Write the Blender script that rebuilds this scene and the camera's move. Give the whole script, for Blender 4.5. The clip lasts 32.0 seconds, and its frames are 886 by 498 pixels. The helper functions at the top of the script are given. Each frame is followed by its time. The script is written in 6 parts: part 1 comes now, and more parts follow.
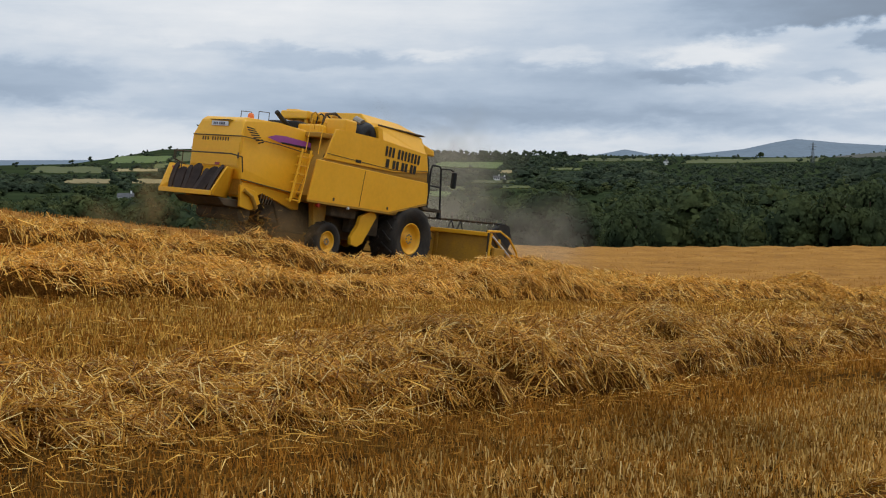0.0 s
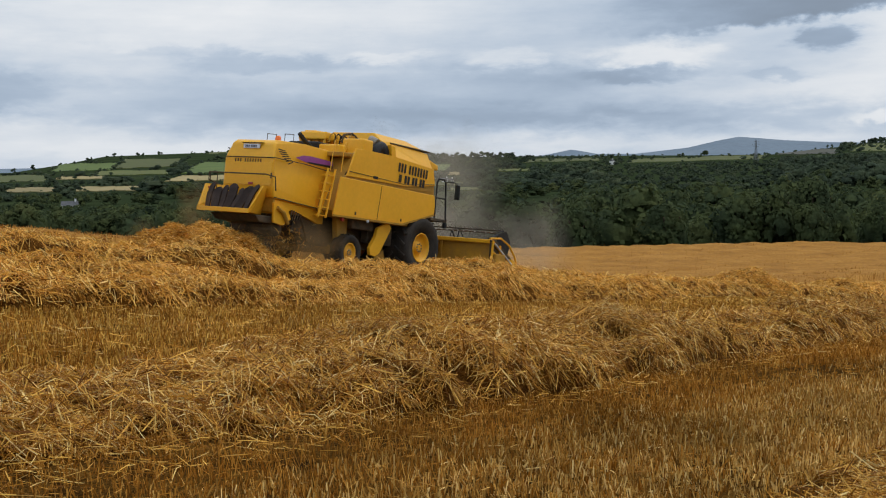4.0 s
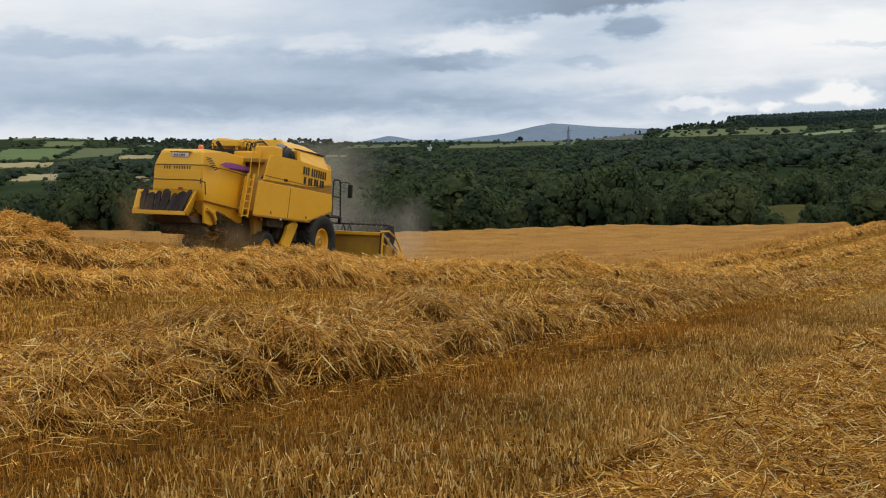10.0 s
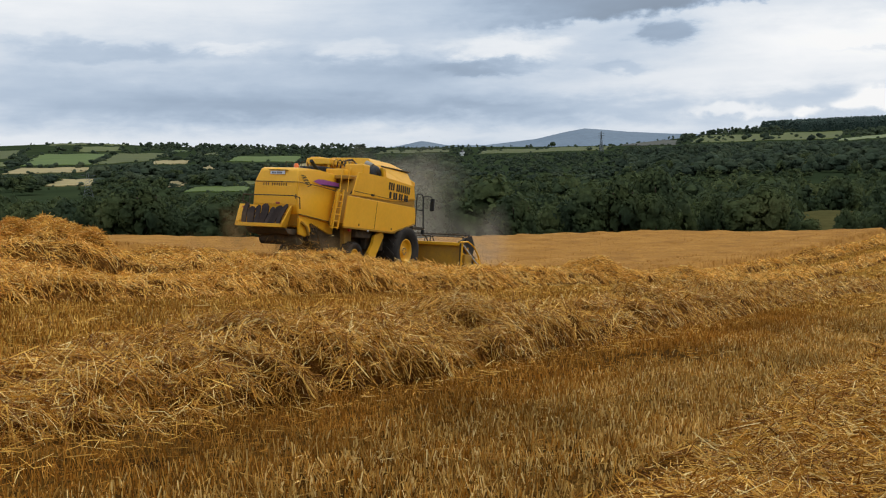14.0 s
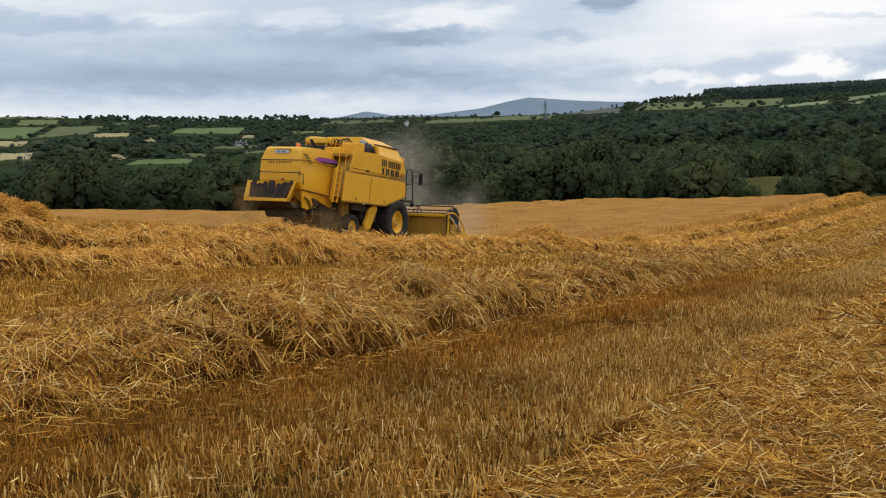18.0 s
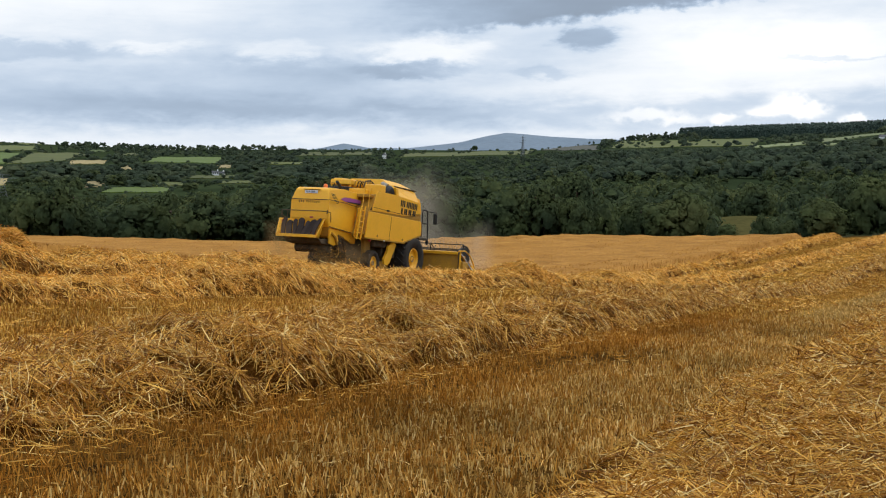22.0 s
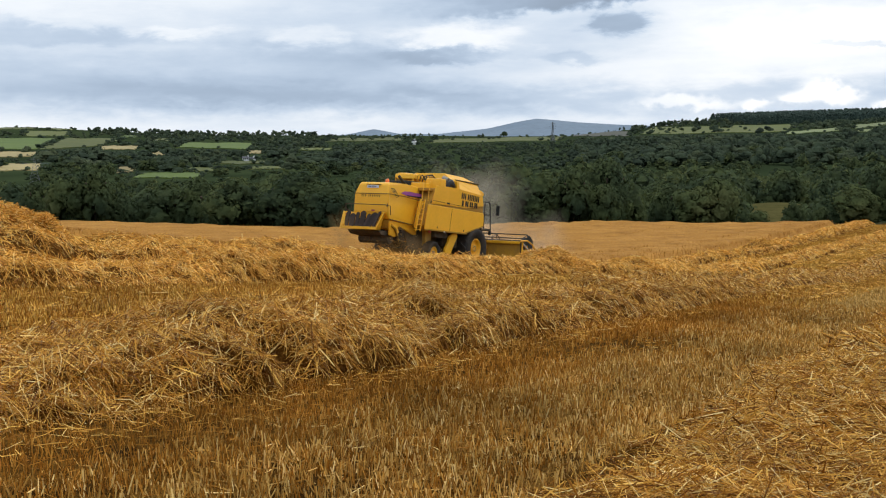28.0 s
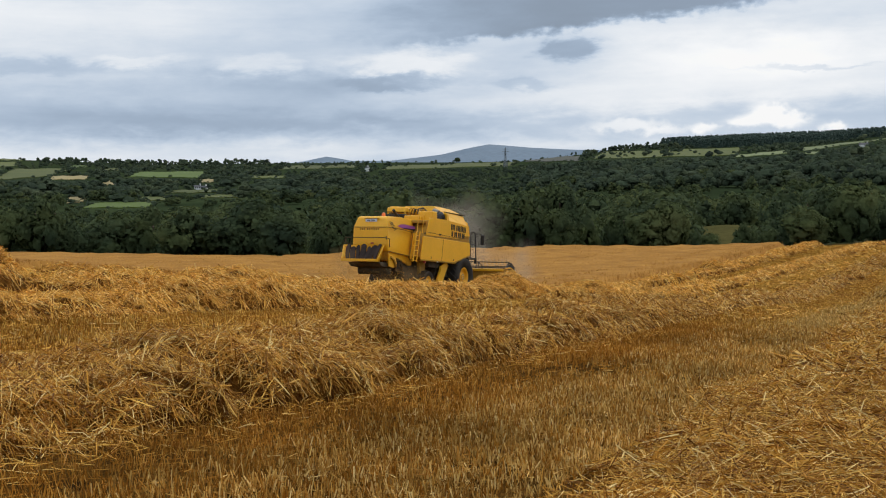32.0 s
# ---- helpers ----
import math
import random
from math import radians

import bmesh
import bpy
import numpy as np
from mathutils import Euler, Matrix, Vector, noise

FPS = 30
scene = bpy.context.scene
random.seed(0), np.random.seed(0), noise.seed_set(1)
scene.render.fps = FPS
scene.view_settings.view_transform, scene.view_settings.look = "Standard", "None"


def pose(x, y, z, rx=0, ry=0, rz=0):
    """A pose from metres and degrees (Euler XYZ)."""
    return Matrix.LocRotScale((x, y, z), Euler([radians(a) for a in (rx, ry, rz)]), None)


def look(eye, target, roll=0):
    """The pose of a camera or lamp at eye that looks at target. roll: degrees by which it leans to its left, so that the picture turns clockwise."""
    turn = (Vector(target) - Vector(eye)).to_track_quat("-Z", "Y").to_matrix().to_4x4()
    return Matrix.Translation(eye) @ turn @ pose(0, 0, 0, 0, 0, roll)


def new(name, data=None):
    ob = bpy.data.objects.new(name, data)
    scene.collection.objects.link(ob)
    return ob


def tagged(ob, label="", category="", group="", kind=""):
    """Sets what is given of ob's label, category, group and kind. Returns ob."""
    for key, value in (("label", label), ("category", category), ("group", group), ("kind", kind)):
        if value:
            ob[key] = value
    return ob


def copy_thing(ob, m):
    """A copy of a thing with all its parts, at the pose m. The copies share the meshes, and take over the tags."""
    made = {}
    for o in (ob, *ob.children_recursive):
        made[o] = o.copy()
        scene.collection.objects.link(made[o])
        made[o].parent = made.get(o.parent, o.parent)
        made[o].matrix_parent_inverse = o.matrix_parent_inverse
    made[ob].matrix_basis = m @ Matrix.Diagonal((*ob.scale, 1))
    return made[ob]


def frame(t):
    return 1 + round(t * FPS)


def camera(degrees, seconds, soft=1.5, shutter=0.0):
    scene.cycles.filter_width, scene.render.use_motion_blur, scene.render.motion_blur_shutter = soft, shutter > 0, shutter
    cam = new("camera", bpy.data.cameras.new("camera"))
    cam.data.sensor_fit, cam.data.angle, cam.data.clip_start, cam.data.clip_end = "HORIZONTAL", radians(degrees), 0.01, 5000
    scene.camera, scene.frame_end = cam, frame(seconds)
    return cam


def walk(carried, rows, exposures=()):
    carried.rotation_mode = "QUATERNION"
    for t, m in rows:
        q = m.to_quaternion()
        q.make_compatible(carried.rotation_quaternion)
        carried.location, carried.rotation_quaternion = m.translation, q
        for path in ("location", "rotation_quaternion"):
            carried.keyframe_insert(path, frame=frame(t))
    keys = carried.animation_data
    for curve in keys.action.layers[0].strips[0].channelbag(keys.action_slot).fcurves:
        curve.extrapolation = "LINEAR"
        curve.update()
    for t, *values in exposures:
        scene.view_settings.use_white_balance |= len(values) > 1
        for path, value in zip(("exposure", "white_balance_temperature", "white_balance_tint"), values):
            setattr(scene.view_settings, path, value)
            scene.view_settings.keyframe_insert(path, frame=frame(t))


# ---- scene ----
cam = camera(40.55, 32.0, soft=1.1)
# t, x, tilt, lean, turn of the eye, 1.6 m above the stubble
VIEW = [
    (0, 0.130, 86.316, -0.257, 14.809),
    (0.5, 0.130, 86.165, 0.292, 15.289),
    (1, 0.130, 85.850, 0.249, 14.325),
    (1.5, 0.130, 85.874, 0.198, 14.053),
    (2, 0.130, 86.069, -0.124, 14.115),
    (2.5, 0.130, 86.376, 0.857, 13.357),
    (3, 0.130, 86.535, 0.578, 12.632),
    (3.5, 0.130, 86.392, 0.586, 12.196),
    (5.5, 0.130, 86.702, 0.872, 12.959),
    (6, 0.130, 86.788, 0.874, 11.253),
    (6.5, 0.130, 86.151, 1.399, 11.472),
    (7, 0.130, 86.020, 0.414, 9.637),
    (7.5, 0.130, 86.497, 0.836, 9.026),
    (8, 0.130, 88.078, 1.773, 9.395),
    (8.5, 0.130, 88.033, 1.962, 7.828),
    (9, 0.130, 86.059, 1.200, 5.570),
    (9.5, 0.130, 85.648, 0.729, 3.890),
    (10, 0.130, 85.661, 0.815, 3.680),
    (10.5, 0.130, 85.602, 0.633, 4.076),
    (11, 0.130, 85.631, 1.006, 3.458),
    (11.5, 0.130, 85.721, 0.178, 4.298),
    (12, 0.130, 85.941, 0.439, 4.301),
    (12.5, 0.130, 86.339, 1.586, 6.882),
    (13, 0.130, 87.742, 1.688, 7.766),
    (13.5, 0.130, 86.580, 0.451, 6.436),
    (14, 0.130, 85.931, 0.797, 5.225),
    (14.5, 0.130, 86.680, 0.373, 4.664),
    (16.5, 0.130, 87.041, 0.734, 4.646),
    (17, 0.130, 86.133, 0.573, 4.711),
    (17.5, 0.130, 85.292, 0.830, 3.637),
    (18, 0.085, 84.464, 1.329, 2.592),
    (18.5, 0.040, 84.346, 1.329, 3.385),
    (19, 0.015, 85.024, 0.514, 2.385),
    (19.5, 0.000, 85.314, 0.813, 2.481),
    (20, 0.000, 85.943, 0.727, 2.257),
    (20.5, 0.000, 85.061, 0.004, 2.261),
    (21, 0.000, 85.003, 0.182, 2.087),
    (21.5, 0.000, 85.810, -0.169, 1.653),
    (22, 0.000, 86.046, 0.219, 1.518),
    (22.5, 0.000, 85.426, 0.506, 1.564),
    (23, 0.000, 84.391, -0.287, 1.365),
    (23.5, 0.000, 84.921, 0.143, 1.540),
    (24, 0.000, 85.699, 0.231, 1.726),
    (24.5, 0.000, 85.978, 0.290, 1.525),
    (25, 0.000, 85.674, 0.141, 1.551),
    (25.5, 0.000, 85.294, -0.107, 1.593),
    (26, 0.000, 85.279, 0.171, 2.823),
    (26.5, 0.000, 85.426, -0.137, 2.991),
    (28.5, 0.000, 85.310, 0.392, 2.708),
    (29, 0.000, 85.126, 0.577, 1.757),
    (29.5, 0.000, 85.489, 1.174, 2.834),
    (30, 0.000, 85.599, 0.815, 2.645),
    (30.5, 0.000, 86.075, 0.790, 2.738),
    (31, 0.000, 86.765, 0.217, 1.057),
    (31.5, 0.000, 86.547, 0.563, 0.753),
    (32, 0.000, 86.613, 0.769, 0.699),
]
walk(cam, [(t, pose(x, 0, 1.6, rx, ry, rz)) for t, x, rx, ry, rz in VIEW],
     [(0, -0.2), (6, -0.2), (8.2, -0.17), (9, -0.36), (9.8, -0.17), (11, -0.1), (13, -0.12), (17, -0.04), (18, -0.06), (19, 0.09), (26, 0.1), (29, 0.11), (30, 0.1), (31, 0.13), (32, -0.1)])
# t, x, y, z of the front axle's ground point, heading right of north, nose-down, lean
DRIVE = [
    (0, -10.24, 30.92, -1.01, 21.19, 7.29, 2.78),
    (1, -10.01, 31.52, -1.08, 21.05, 7.23, 2.67),
    (2, -9.78, 32.18, -1.15, 21.00, 7.18, 2.57),
    (3, -9.50, 32.95, -1.23, 20.81, 7.13, 2.46),
    (3.5, -9.36, 33.35, -1.28, 20.66, 7.10, 2.41),
    (5.5, -8.95, 34.91, -1.51, 19.98, 7.00, 2.20),
    (6, -8.83, 35.30, -1.56, 19.67, 6.97, 2.14),
    (7, -8.57, 36.08, -1.64, 18.83, 6.92, 2.04),
    (8, -8.27, 36.86, -1.71, 18.19, 6.86, 1.93),
    (9, -7.97, 37.63, -1.79, 18.41, 6.81, 1.83),
    (10, -7.67, 38.39, -1.87, 19.32, 6.75, 1.72),
    (11, -7.37, 39.20, -1.96, 20.32, 6.72, 1.62),
    (12, -7.05, 40.05, -2.07, 21.18, 6.74, 1.58),
    (13, -6.73, 40.93, -2.18, 21.86, 6.79, 1.54),
    (14, -6.40, 41.84, -2.28, 22.31, 6.84, 1.51),
    (14.5, -6.24, 42.30, -2.33, 22.47, 6.86, 1.49),
    (16.5, -5.66, 44.20, -2.45, 22.94, 6.95, 1.42),
    (17, -5.50, 44.67, -2.49, 23.05, 6.97, 1.40),
    (18, -5.16, 45.62, -2.60, 23.25, 7.01, 1.36),
    (19, -4.85, 46.56, -2.71, 23.36, 7.06, 1.32),
    (20, -4.54, 47.47, -2.82, 23.29, 7.10, 1.29),
    (21, -4.22, 48.35, -2.92, 23.19, 7.15, 1.26),
    (22, -3.90, 49.18, -3.03, 23.82, 7.17, 1.20),
    (23, -3.56, 49.93, -3.13, 25.27, 7.13, 1.07),
    (24, -3.20, 50.60, -3.21, 26.60, 7.06, 0.92),
    (25, -2.93, 51.09, -3.27, 27.32, 7.00, 0.77),
    (26, -2.81, 51.35, -3.31, 27.85, 6.93, 0.62),
    (26.5, -2.76, 51.46, -3.33, 28.12, 6.90, 0.54),
    (28.5, -2.43, 52.04, -3.45, 28.93, 6.77, 0.24),
    (29, -2.27, 52.29, -3.49, 28.75, 6.74, 0.17),
    (30, -1.89, 52.89, -3.57, 28.09, 6.67, 0.02),
    (31, -1.51, 53.57, -3.67, 27.37, 6.61, -0.13),
    (32, -1.11, 54.29, -3.75, 26.71, 6.54, -0.28),
]

# ---- world, sun, exposure ----
BANKS = [  # bearing, height, half width, half height (degrees), lighter or darker
    (-25, 7.4, 14, 1.8, 0.09), (-27, 1.3, 14, 0.9, 0.08), (-13, 2.9, 13, 0.9, -0.12), (-8, 4.4, 6, 0.8, -0.10), (-12, 7.4, 6, 0.9, 0.02), (14, 5.3, 8, 1.4, 0.15), (8, 3.6, 11, 0.7, 0.06),
    (0, 1.3, 14, 0.45, 0.05), (16, 2.9, 7, 0.6, -0.05), (-1, 2.5, 11, 0.5, -0.05), (-24, 4.0, 8, 0.7, -0.04), (-31, 2.4, 5, 0.5, 0.05), (60, 12, 30, 8, 0.12), (-90, 14, 30, 8, 0.05)]
CLOUDS = [  # the same, with firmer rims
    (-33.5, 4.0, 4.2, 1.0, -0.09), (-20.5, 5.2, 4.4, 0.5, -0.075), (-15.3, 5.55, 2.4, 0.35, 0.05), (-9.3, 5.35, 2.2, 0.5, 0.05), (-2.2, 5.4, 3.4, 0.75, 0.10),
    (-3.2, 4.5, 2.6, 0.36, -0.08), (5.2, 6.0, 1.4, 0.55, -0.14), (3.0, 4.35, 2.0, 0.3, -0.05), (16.3, 4.75, 3.2, 0.16, -0.08), (-24.5, 5.7, 3.0, 0.3, -0.03)]
HEAPED = [  # small heaped clouds low on the skyline
    (14.4, 2.75, 0.9, 0.50, 0.22), (13.4, 2.4, 0.8, 0.30, 0.17), (15.4, 2.45, 0.9, 0.36, 0.17), (11.5, 2.15, 0.6, 0.24, 0.15), (17.4, 2.1, 0.6, 0.24, 0.16), (7.9, 2.35, 1.9, 0.32, 0.12), (9.8, 2.1, 1.2, 0.26, 0.10)]


def build_world():
    world = bpy.data.worlds.new("overcast_sky")
    scene.world = world
    world.use_nodes = True
    nt = world.node_tree
    nt.nodes.clear()
    N, L = nt.nodes.new, nt.links.new
    out, bg = N("ShaderNodeOutputWorld"), N("ShaderNodeBackground")
    sky = N("ShaderNodeTexSky")
    sky.sky_type, sky.sun_disc = "NISHITA", False
    sky.sun_elevation, sky.sun_rotation = radians(60), radians(60)
    tc = N("ShaderNodeTexCoord")

    def math_node(op, a, b=None, c=None):
        n = N("ShaderNodeMath")
        n.operation = op
        for i, v in enumerate((a, b, c)):
            if v is None:
                continue
            if isinstance(v, (int, float)):
                n.inputs[i].default_value = v
            else:
                L(v, n.inputs[i])
        return n.outputs[0]

    sep = N("ShaderNodeSeparateXYZ")
    L(tc.outputs["Generated"], sep.inputs[0])
    bearing = math_node("MULTIPLY", math_node("ARCTAN2", sep.outputs[0], sep.outputs[1]), 57.3)
    height = math_node("MULTIPLY", math_node("ARCSINE", sep.outputs[2]), 57.3)

    def puff(long, high, detail, rough, seed, warp=0.0):
        """Cloudy noise whose forms are that many degrees long and high."""
        v = N("ShaderNodeCombineXYZ")
        L(math_node("DIVIDE", bearing, long), v.inputs[0])
        L(math_node("DIVIDE", height, high), v.inputs[1])
        v.inputs[2].default_value = seed
        n = N("ShaderNodeTexNoise")
        n.inputs["Scale"].default_value, n.inputs["Detail"].default_value = 1.0, detail
        n.inputs["Roughness"].default_value, n.inputs["Distortion"].default_value = rough, warp
        L(v.outputs[0], n.inputs["Vector"])
        return math_node("SUBTRACT", n.outputs[0], 0.5)

    def ramp(value, stops):
        r = N("ShaderNodeValToRGB")
        r.color_ramp.interpolation = "B_SPLINE" if len(stops) > 2 else "EASE"
        while len(r.color_ramp.elements) < len(stops):
            r.color_ramp.elements.new(0.5)
        for e, (at, c) in zip(r.color_ramp.elements, stops):
            e.position, e.color = at, (*c, 1)
        L(value, r.inputs[0])
        return r.outputs[0]

    ragged, frayed = puff(2.2, 0.8, 7, 0.58, 1.7, 0.2), puff(2.6, 0.9, 7, 0.58, 8.3, 0.2)
    warped_a = math_node("ADD", bearing, math_node("MULTIPLY", frayed, 5.0))
    warped_e = math_node("ADD", height, math_node("MULTIPLY", ragged, 1.7))

    small = puff(0.55, 0.4, 5, 0.5, 3.1)
    curled_a, curled_e = math_node("ADD", bearing, math_node("MULTIPLY", small, 1.1)), math_node("ADD", height, math_node("MULTIPLY", small, 0.55))

    def shape(az, el, wide_az, wide_el, firm):
        # a cloud mass about a compass direction, with a ragged rim
        low = wide_az < 2.0 and el < 3
        a = math_node("DIVIDE", math_node("SUBTRACT", curled_a if low else warped_a, az), wide_az)
        b = math_node("DIVIDE", math_node("SUBTRACT", curled_e if low else warped_e, el), wide_el)
        form = math_node("EXPONENT", math_node("MULTIPLY", math_node("ADD", math_node("MULTIPLY", a, a), math_node("MULTIPLY", b, b)), -1.0))
        if not firm:
            return form
        rim = N("ShaderNodeMapRange")
        rim.interpolation_type = "SMOOTHSTEP"
        rim.inputs["From Min"].default_value, rim.inputs["From Max"].default_value = firm
        L(form, rim.inputs["Value"])
        return rim.outputs[0]

    fine = puff(6.0, 2.2, 8, 0.62, 12.1)
    mass = math_node("ADD", math_node("MULTIPLY", puff(14.0, 2.4, 4, 0.5, 4.4, 0.3), 0.15), 0.50)
    mass = math_node("ADD", mass, math_node("MULTIPLY", puff(9.0, 0.9, 5, 0.55, 15.0), 0.08))
    mass = math_node("ADD", mass, math_node("MULTIPLY", fine, 0.09))
    for shapes, firm in ((BANKS, None), (CLOUDS, (0.10, 0.80)), (HEAPED, (0.05, 0.95))):
        for az, el, wide, high, gain in shapes:
            mass = math_node("ADD", mass, math_node("MULTIPLY", shape(az, el, wide, high, firm), gain))
    # the dark cloud overhead: a firm, ragged lower edge that climbs to the east

    def step(value, a, b):
        s = N("ShaderNodeMapRange")
        s.interpolation_type = "SMOOTHSTEP"
        s.inputs["From Min"].default_value, s.inputs["From Max"].default_value = a, b
        L(value, s.inputs["Value"])
        return s.outputs[0]

    edge = math_node("MULTIPLY_ADD", math_node("MAXIMUM", math_node("ADD", bearing, 0.5), 0.0), 0.10, 6.1)
    above = math_node("SUBTRACT", math_node("ADD", math_node("MULTIPLY_ADD", small, 0.7, height), math_node("MULTIPLY", ragged, 0.9)), edge)
    shelf = math_node("MULTIPLY", math_node("MULTIPLY", step(above, 0.0, 0.5), step(warped_a, -7.0, 5.0)), step(warped_a, 18.0, 12.0))
    shelf = math_node("MULTIPLY", shelf, step(height, 14.0, 8.0))
    mass = math_node("ADD", mass, math_node("MULTIPLY", shelf, -0.25))
    cloud = ramp(mass, [(0.22, (0.24, 0.29, 0.36)), (0.38, (0.36, 0.46, 0.60)), (0.48, (0.56, 0.66, 0.79)),
                        (0.56, (0.78, 0.83, 0.89)), (0.68, (1.10, 1.09, 1.08))])
    cover = ramp(math_node("ADD", fine, 0.5), [(0.12, (0.80, 0.80, 0.80)), (0.32, (1, 1, 1))])
    dim = N("ShaderNodeVectorMath")
    dim.operation = "SCALE"
    dim.inputs["Scale"].default_value = 0.10
    L(sky.outputs[0], dim.inputs[0])
    mix = N("ShaderNodeMix")
    mix.data_type = "RGBA"
    L(cover, mix.inputs["Factor"])
    L(dim.outputs[0], mix.inputs["A"])
    L(cloud, mix.inputs["B"])
    L(mix.outputs["Result"], bg.inputs[0])
    # an overcast sky is up to three times as bright overhead as at the skyline
    overhead = math_node("POWER", math_node("MAXIMUM", sep.outputs[2], 0.0), 1.5)
    L(math_node("MULTIPLY_ADD", overhead, 0.55, 1.0), bg.inputs[1])
    L(bg.outputs[0], out.inputs[0])


build_world()
sun = new("sun", bpy.data.lights.new("sun", "SUN"))
sun.data.energy, sun.data.angle, sun.data.color = 1.05, radians(16), (1.0, 0.91, 0.76)
sun.matrix_world = look((26, 27, 52), (0, 12, 0))


# ---- materials ----
def mat(name, rough=0.7, metal=0.0, spec=0.3):
    m = bpy.data.materials.new(name)
    m.use_nodes = True
    b = m.node_tree.nodes["Principled BSDF"]
    b.inputs["Roughness"].default_value, b.inputs["Metallic"].default_value = rough, metal
    b.inputs["Specular IOR Level"].default_value = spec
    return m, m.node_tree, b


def noise_tex(nt, scale, detail=4, coord="Object", stretch=(1, 1, 1), rough=0.6):
    tc, mp, n = nt.nodes.new("ShaderNodeTexCoord"), nt.nodes.new("ShaderNodeMapping"), nt.nodes.new("ShaderNodeTexNoise")
    mp.inputs["Scale"].default_value = stretch
    n.inputs["Scale"].default_value, n.inputs["Detail"].default_value = scale, detail
    n.inputs["Roughness"].default_value = rough
    nt.links.new(tc.outputs[coord], mp.inputs[0])
    nt.links.new(mp.outputs[0], n.inputs["Vector"])
    return n.outputs[0]


def ramp_of(nt, value, stops):
    r = nt.nodes.new("ShaderNodeValToRGB")
    while len(r.color_ramp.elements) < len(stops):
        r.color_ramp.elements.new(0.5)
    for e, (at, c) in zip(r.color_ramp.elements, stops):
        e.position, e.color = at, (*c, 1)
    nt.links.new(value, r.inputs[0])
    return r.outputs[0]


def mix_of(nt, fac, a, b, blend="MIX"):
    m = nt.nodes.new("ShaderNodeMix")
    m.data_type, m.blend_type = "RGBA", blend
    for sock, v in (("Factor", fac), ("A", a), ("B", b)):
        if isinstance(v, (int, float)):
            m.inputs[sock].default_value = v
        elif isinstance(v, tuple):
            m.inputs[sock].default_value = (*v, 1)
        else:
            nt.links.new(v, m.inputs[sock])
    return m.outputs["Result"]


def bump_of(nt, b, height, strength, distance):
    n = nt.nodes.new("ShaderNodeBump")
    n.inputs["Strength"].default_value, n.inputs["Distance"].default_value = strength, distance
    nt.links.new(height, n.inputs["Height"])
    nt.links.new(n.outputs[0], b.inputs["Normal"])


def surface(name, stops, scale=3.0, rough=0.7, fine=0.0, metal=0.0, spec=0.3, bump=0.0, bump_scale=40.0, distance=0.01, random_tint=0.0):
    """Two-scale noise colour with optional relief."""
    m, nt, b = mat(name, rough, metal, spec)
    col = ramp_of(nt, noise_tex(nt, scale, 5), stops)
    if fine:
        f = ramp_of(nt, noise_tex(nt, scale * 14, 4), [(0.3, (1 - fine,) * 3), (0.7, (1 + fine,) * 3)])
        col = mix_of(nt, 1.0, col, f, "MULTIPLY")
    if random_tint:
        g = nt.nodes.new("ShaderNodeObjectInfo")
        t = ramp_of(nt, g.outputs["Random"], [(0, (1 - random_tint,) * 3), (1, (1 + random_tint,) * 3)])
        col = mix_of(nt, 1.0, col, t, "MULTIPLY")
    nt.links.new(col, b.inputs["Base Color"])
    if bump:
        bump_of(nt, b, noise_tex(nt, bump_scale, 4), bump, distance)
    return m


def island_mat(name, stops, rough=0.6, spec=0.25, patch=0.0, patch_scale=0.5, through_light=0.0):
    """Colour by stalk or leaf, with slow patches over it."""
    m, nt, b = mat(name, rough, 0, spec)
    g = nt.nodes.new("ShaderNodeNewGeometry")
    col = ramp_of(nt, g.outputs["Random Per Island"], stops)
    if patch:
        f = ramp_of(nt, noise_tex(nt, patch_scale, 3), [(0.35, (1 - patch,) * 3), (0.65, (1 + patch,) * 3)])
        col = mix_of(nt, 1.0, col, f, "MULTIPLY")
    nt.links.new(col, b.inputs["Base Color"])
    if through_light:
        b.inputs["Transmission Weight"].default_value = 0.0
        tr, mx = nt.nodes.new("ShaderNodeBsdfTranslucent"), nt.nodes.new("ShaderNodeMixShader")
        mx.inputs[0].default_value = through_light
        nt.links.new(col, tr.inputs[0])
        nt.links.new(b.outputs[0], mx.inputs[1])
        nt.links.new(tr.outputs[0], mx.inputs[2])
        nt.links.new(mx.outputs[0], nt.nodes["Material Output"].inputs[0])
    return m


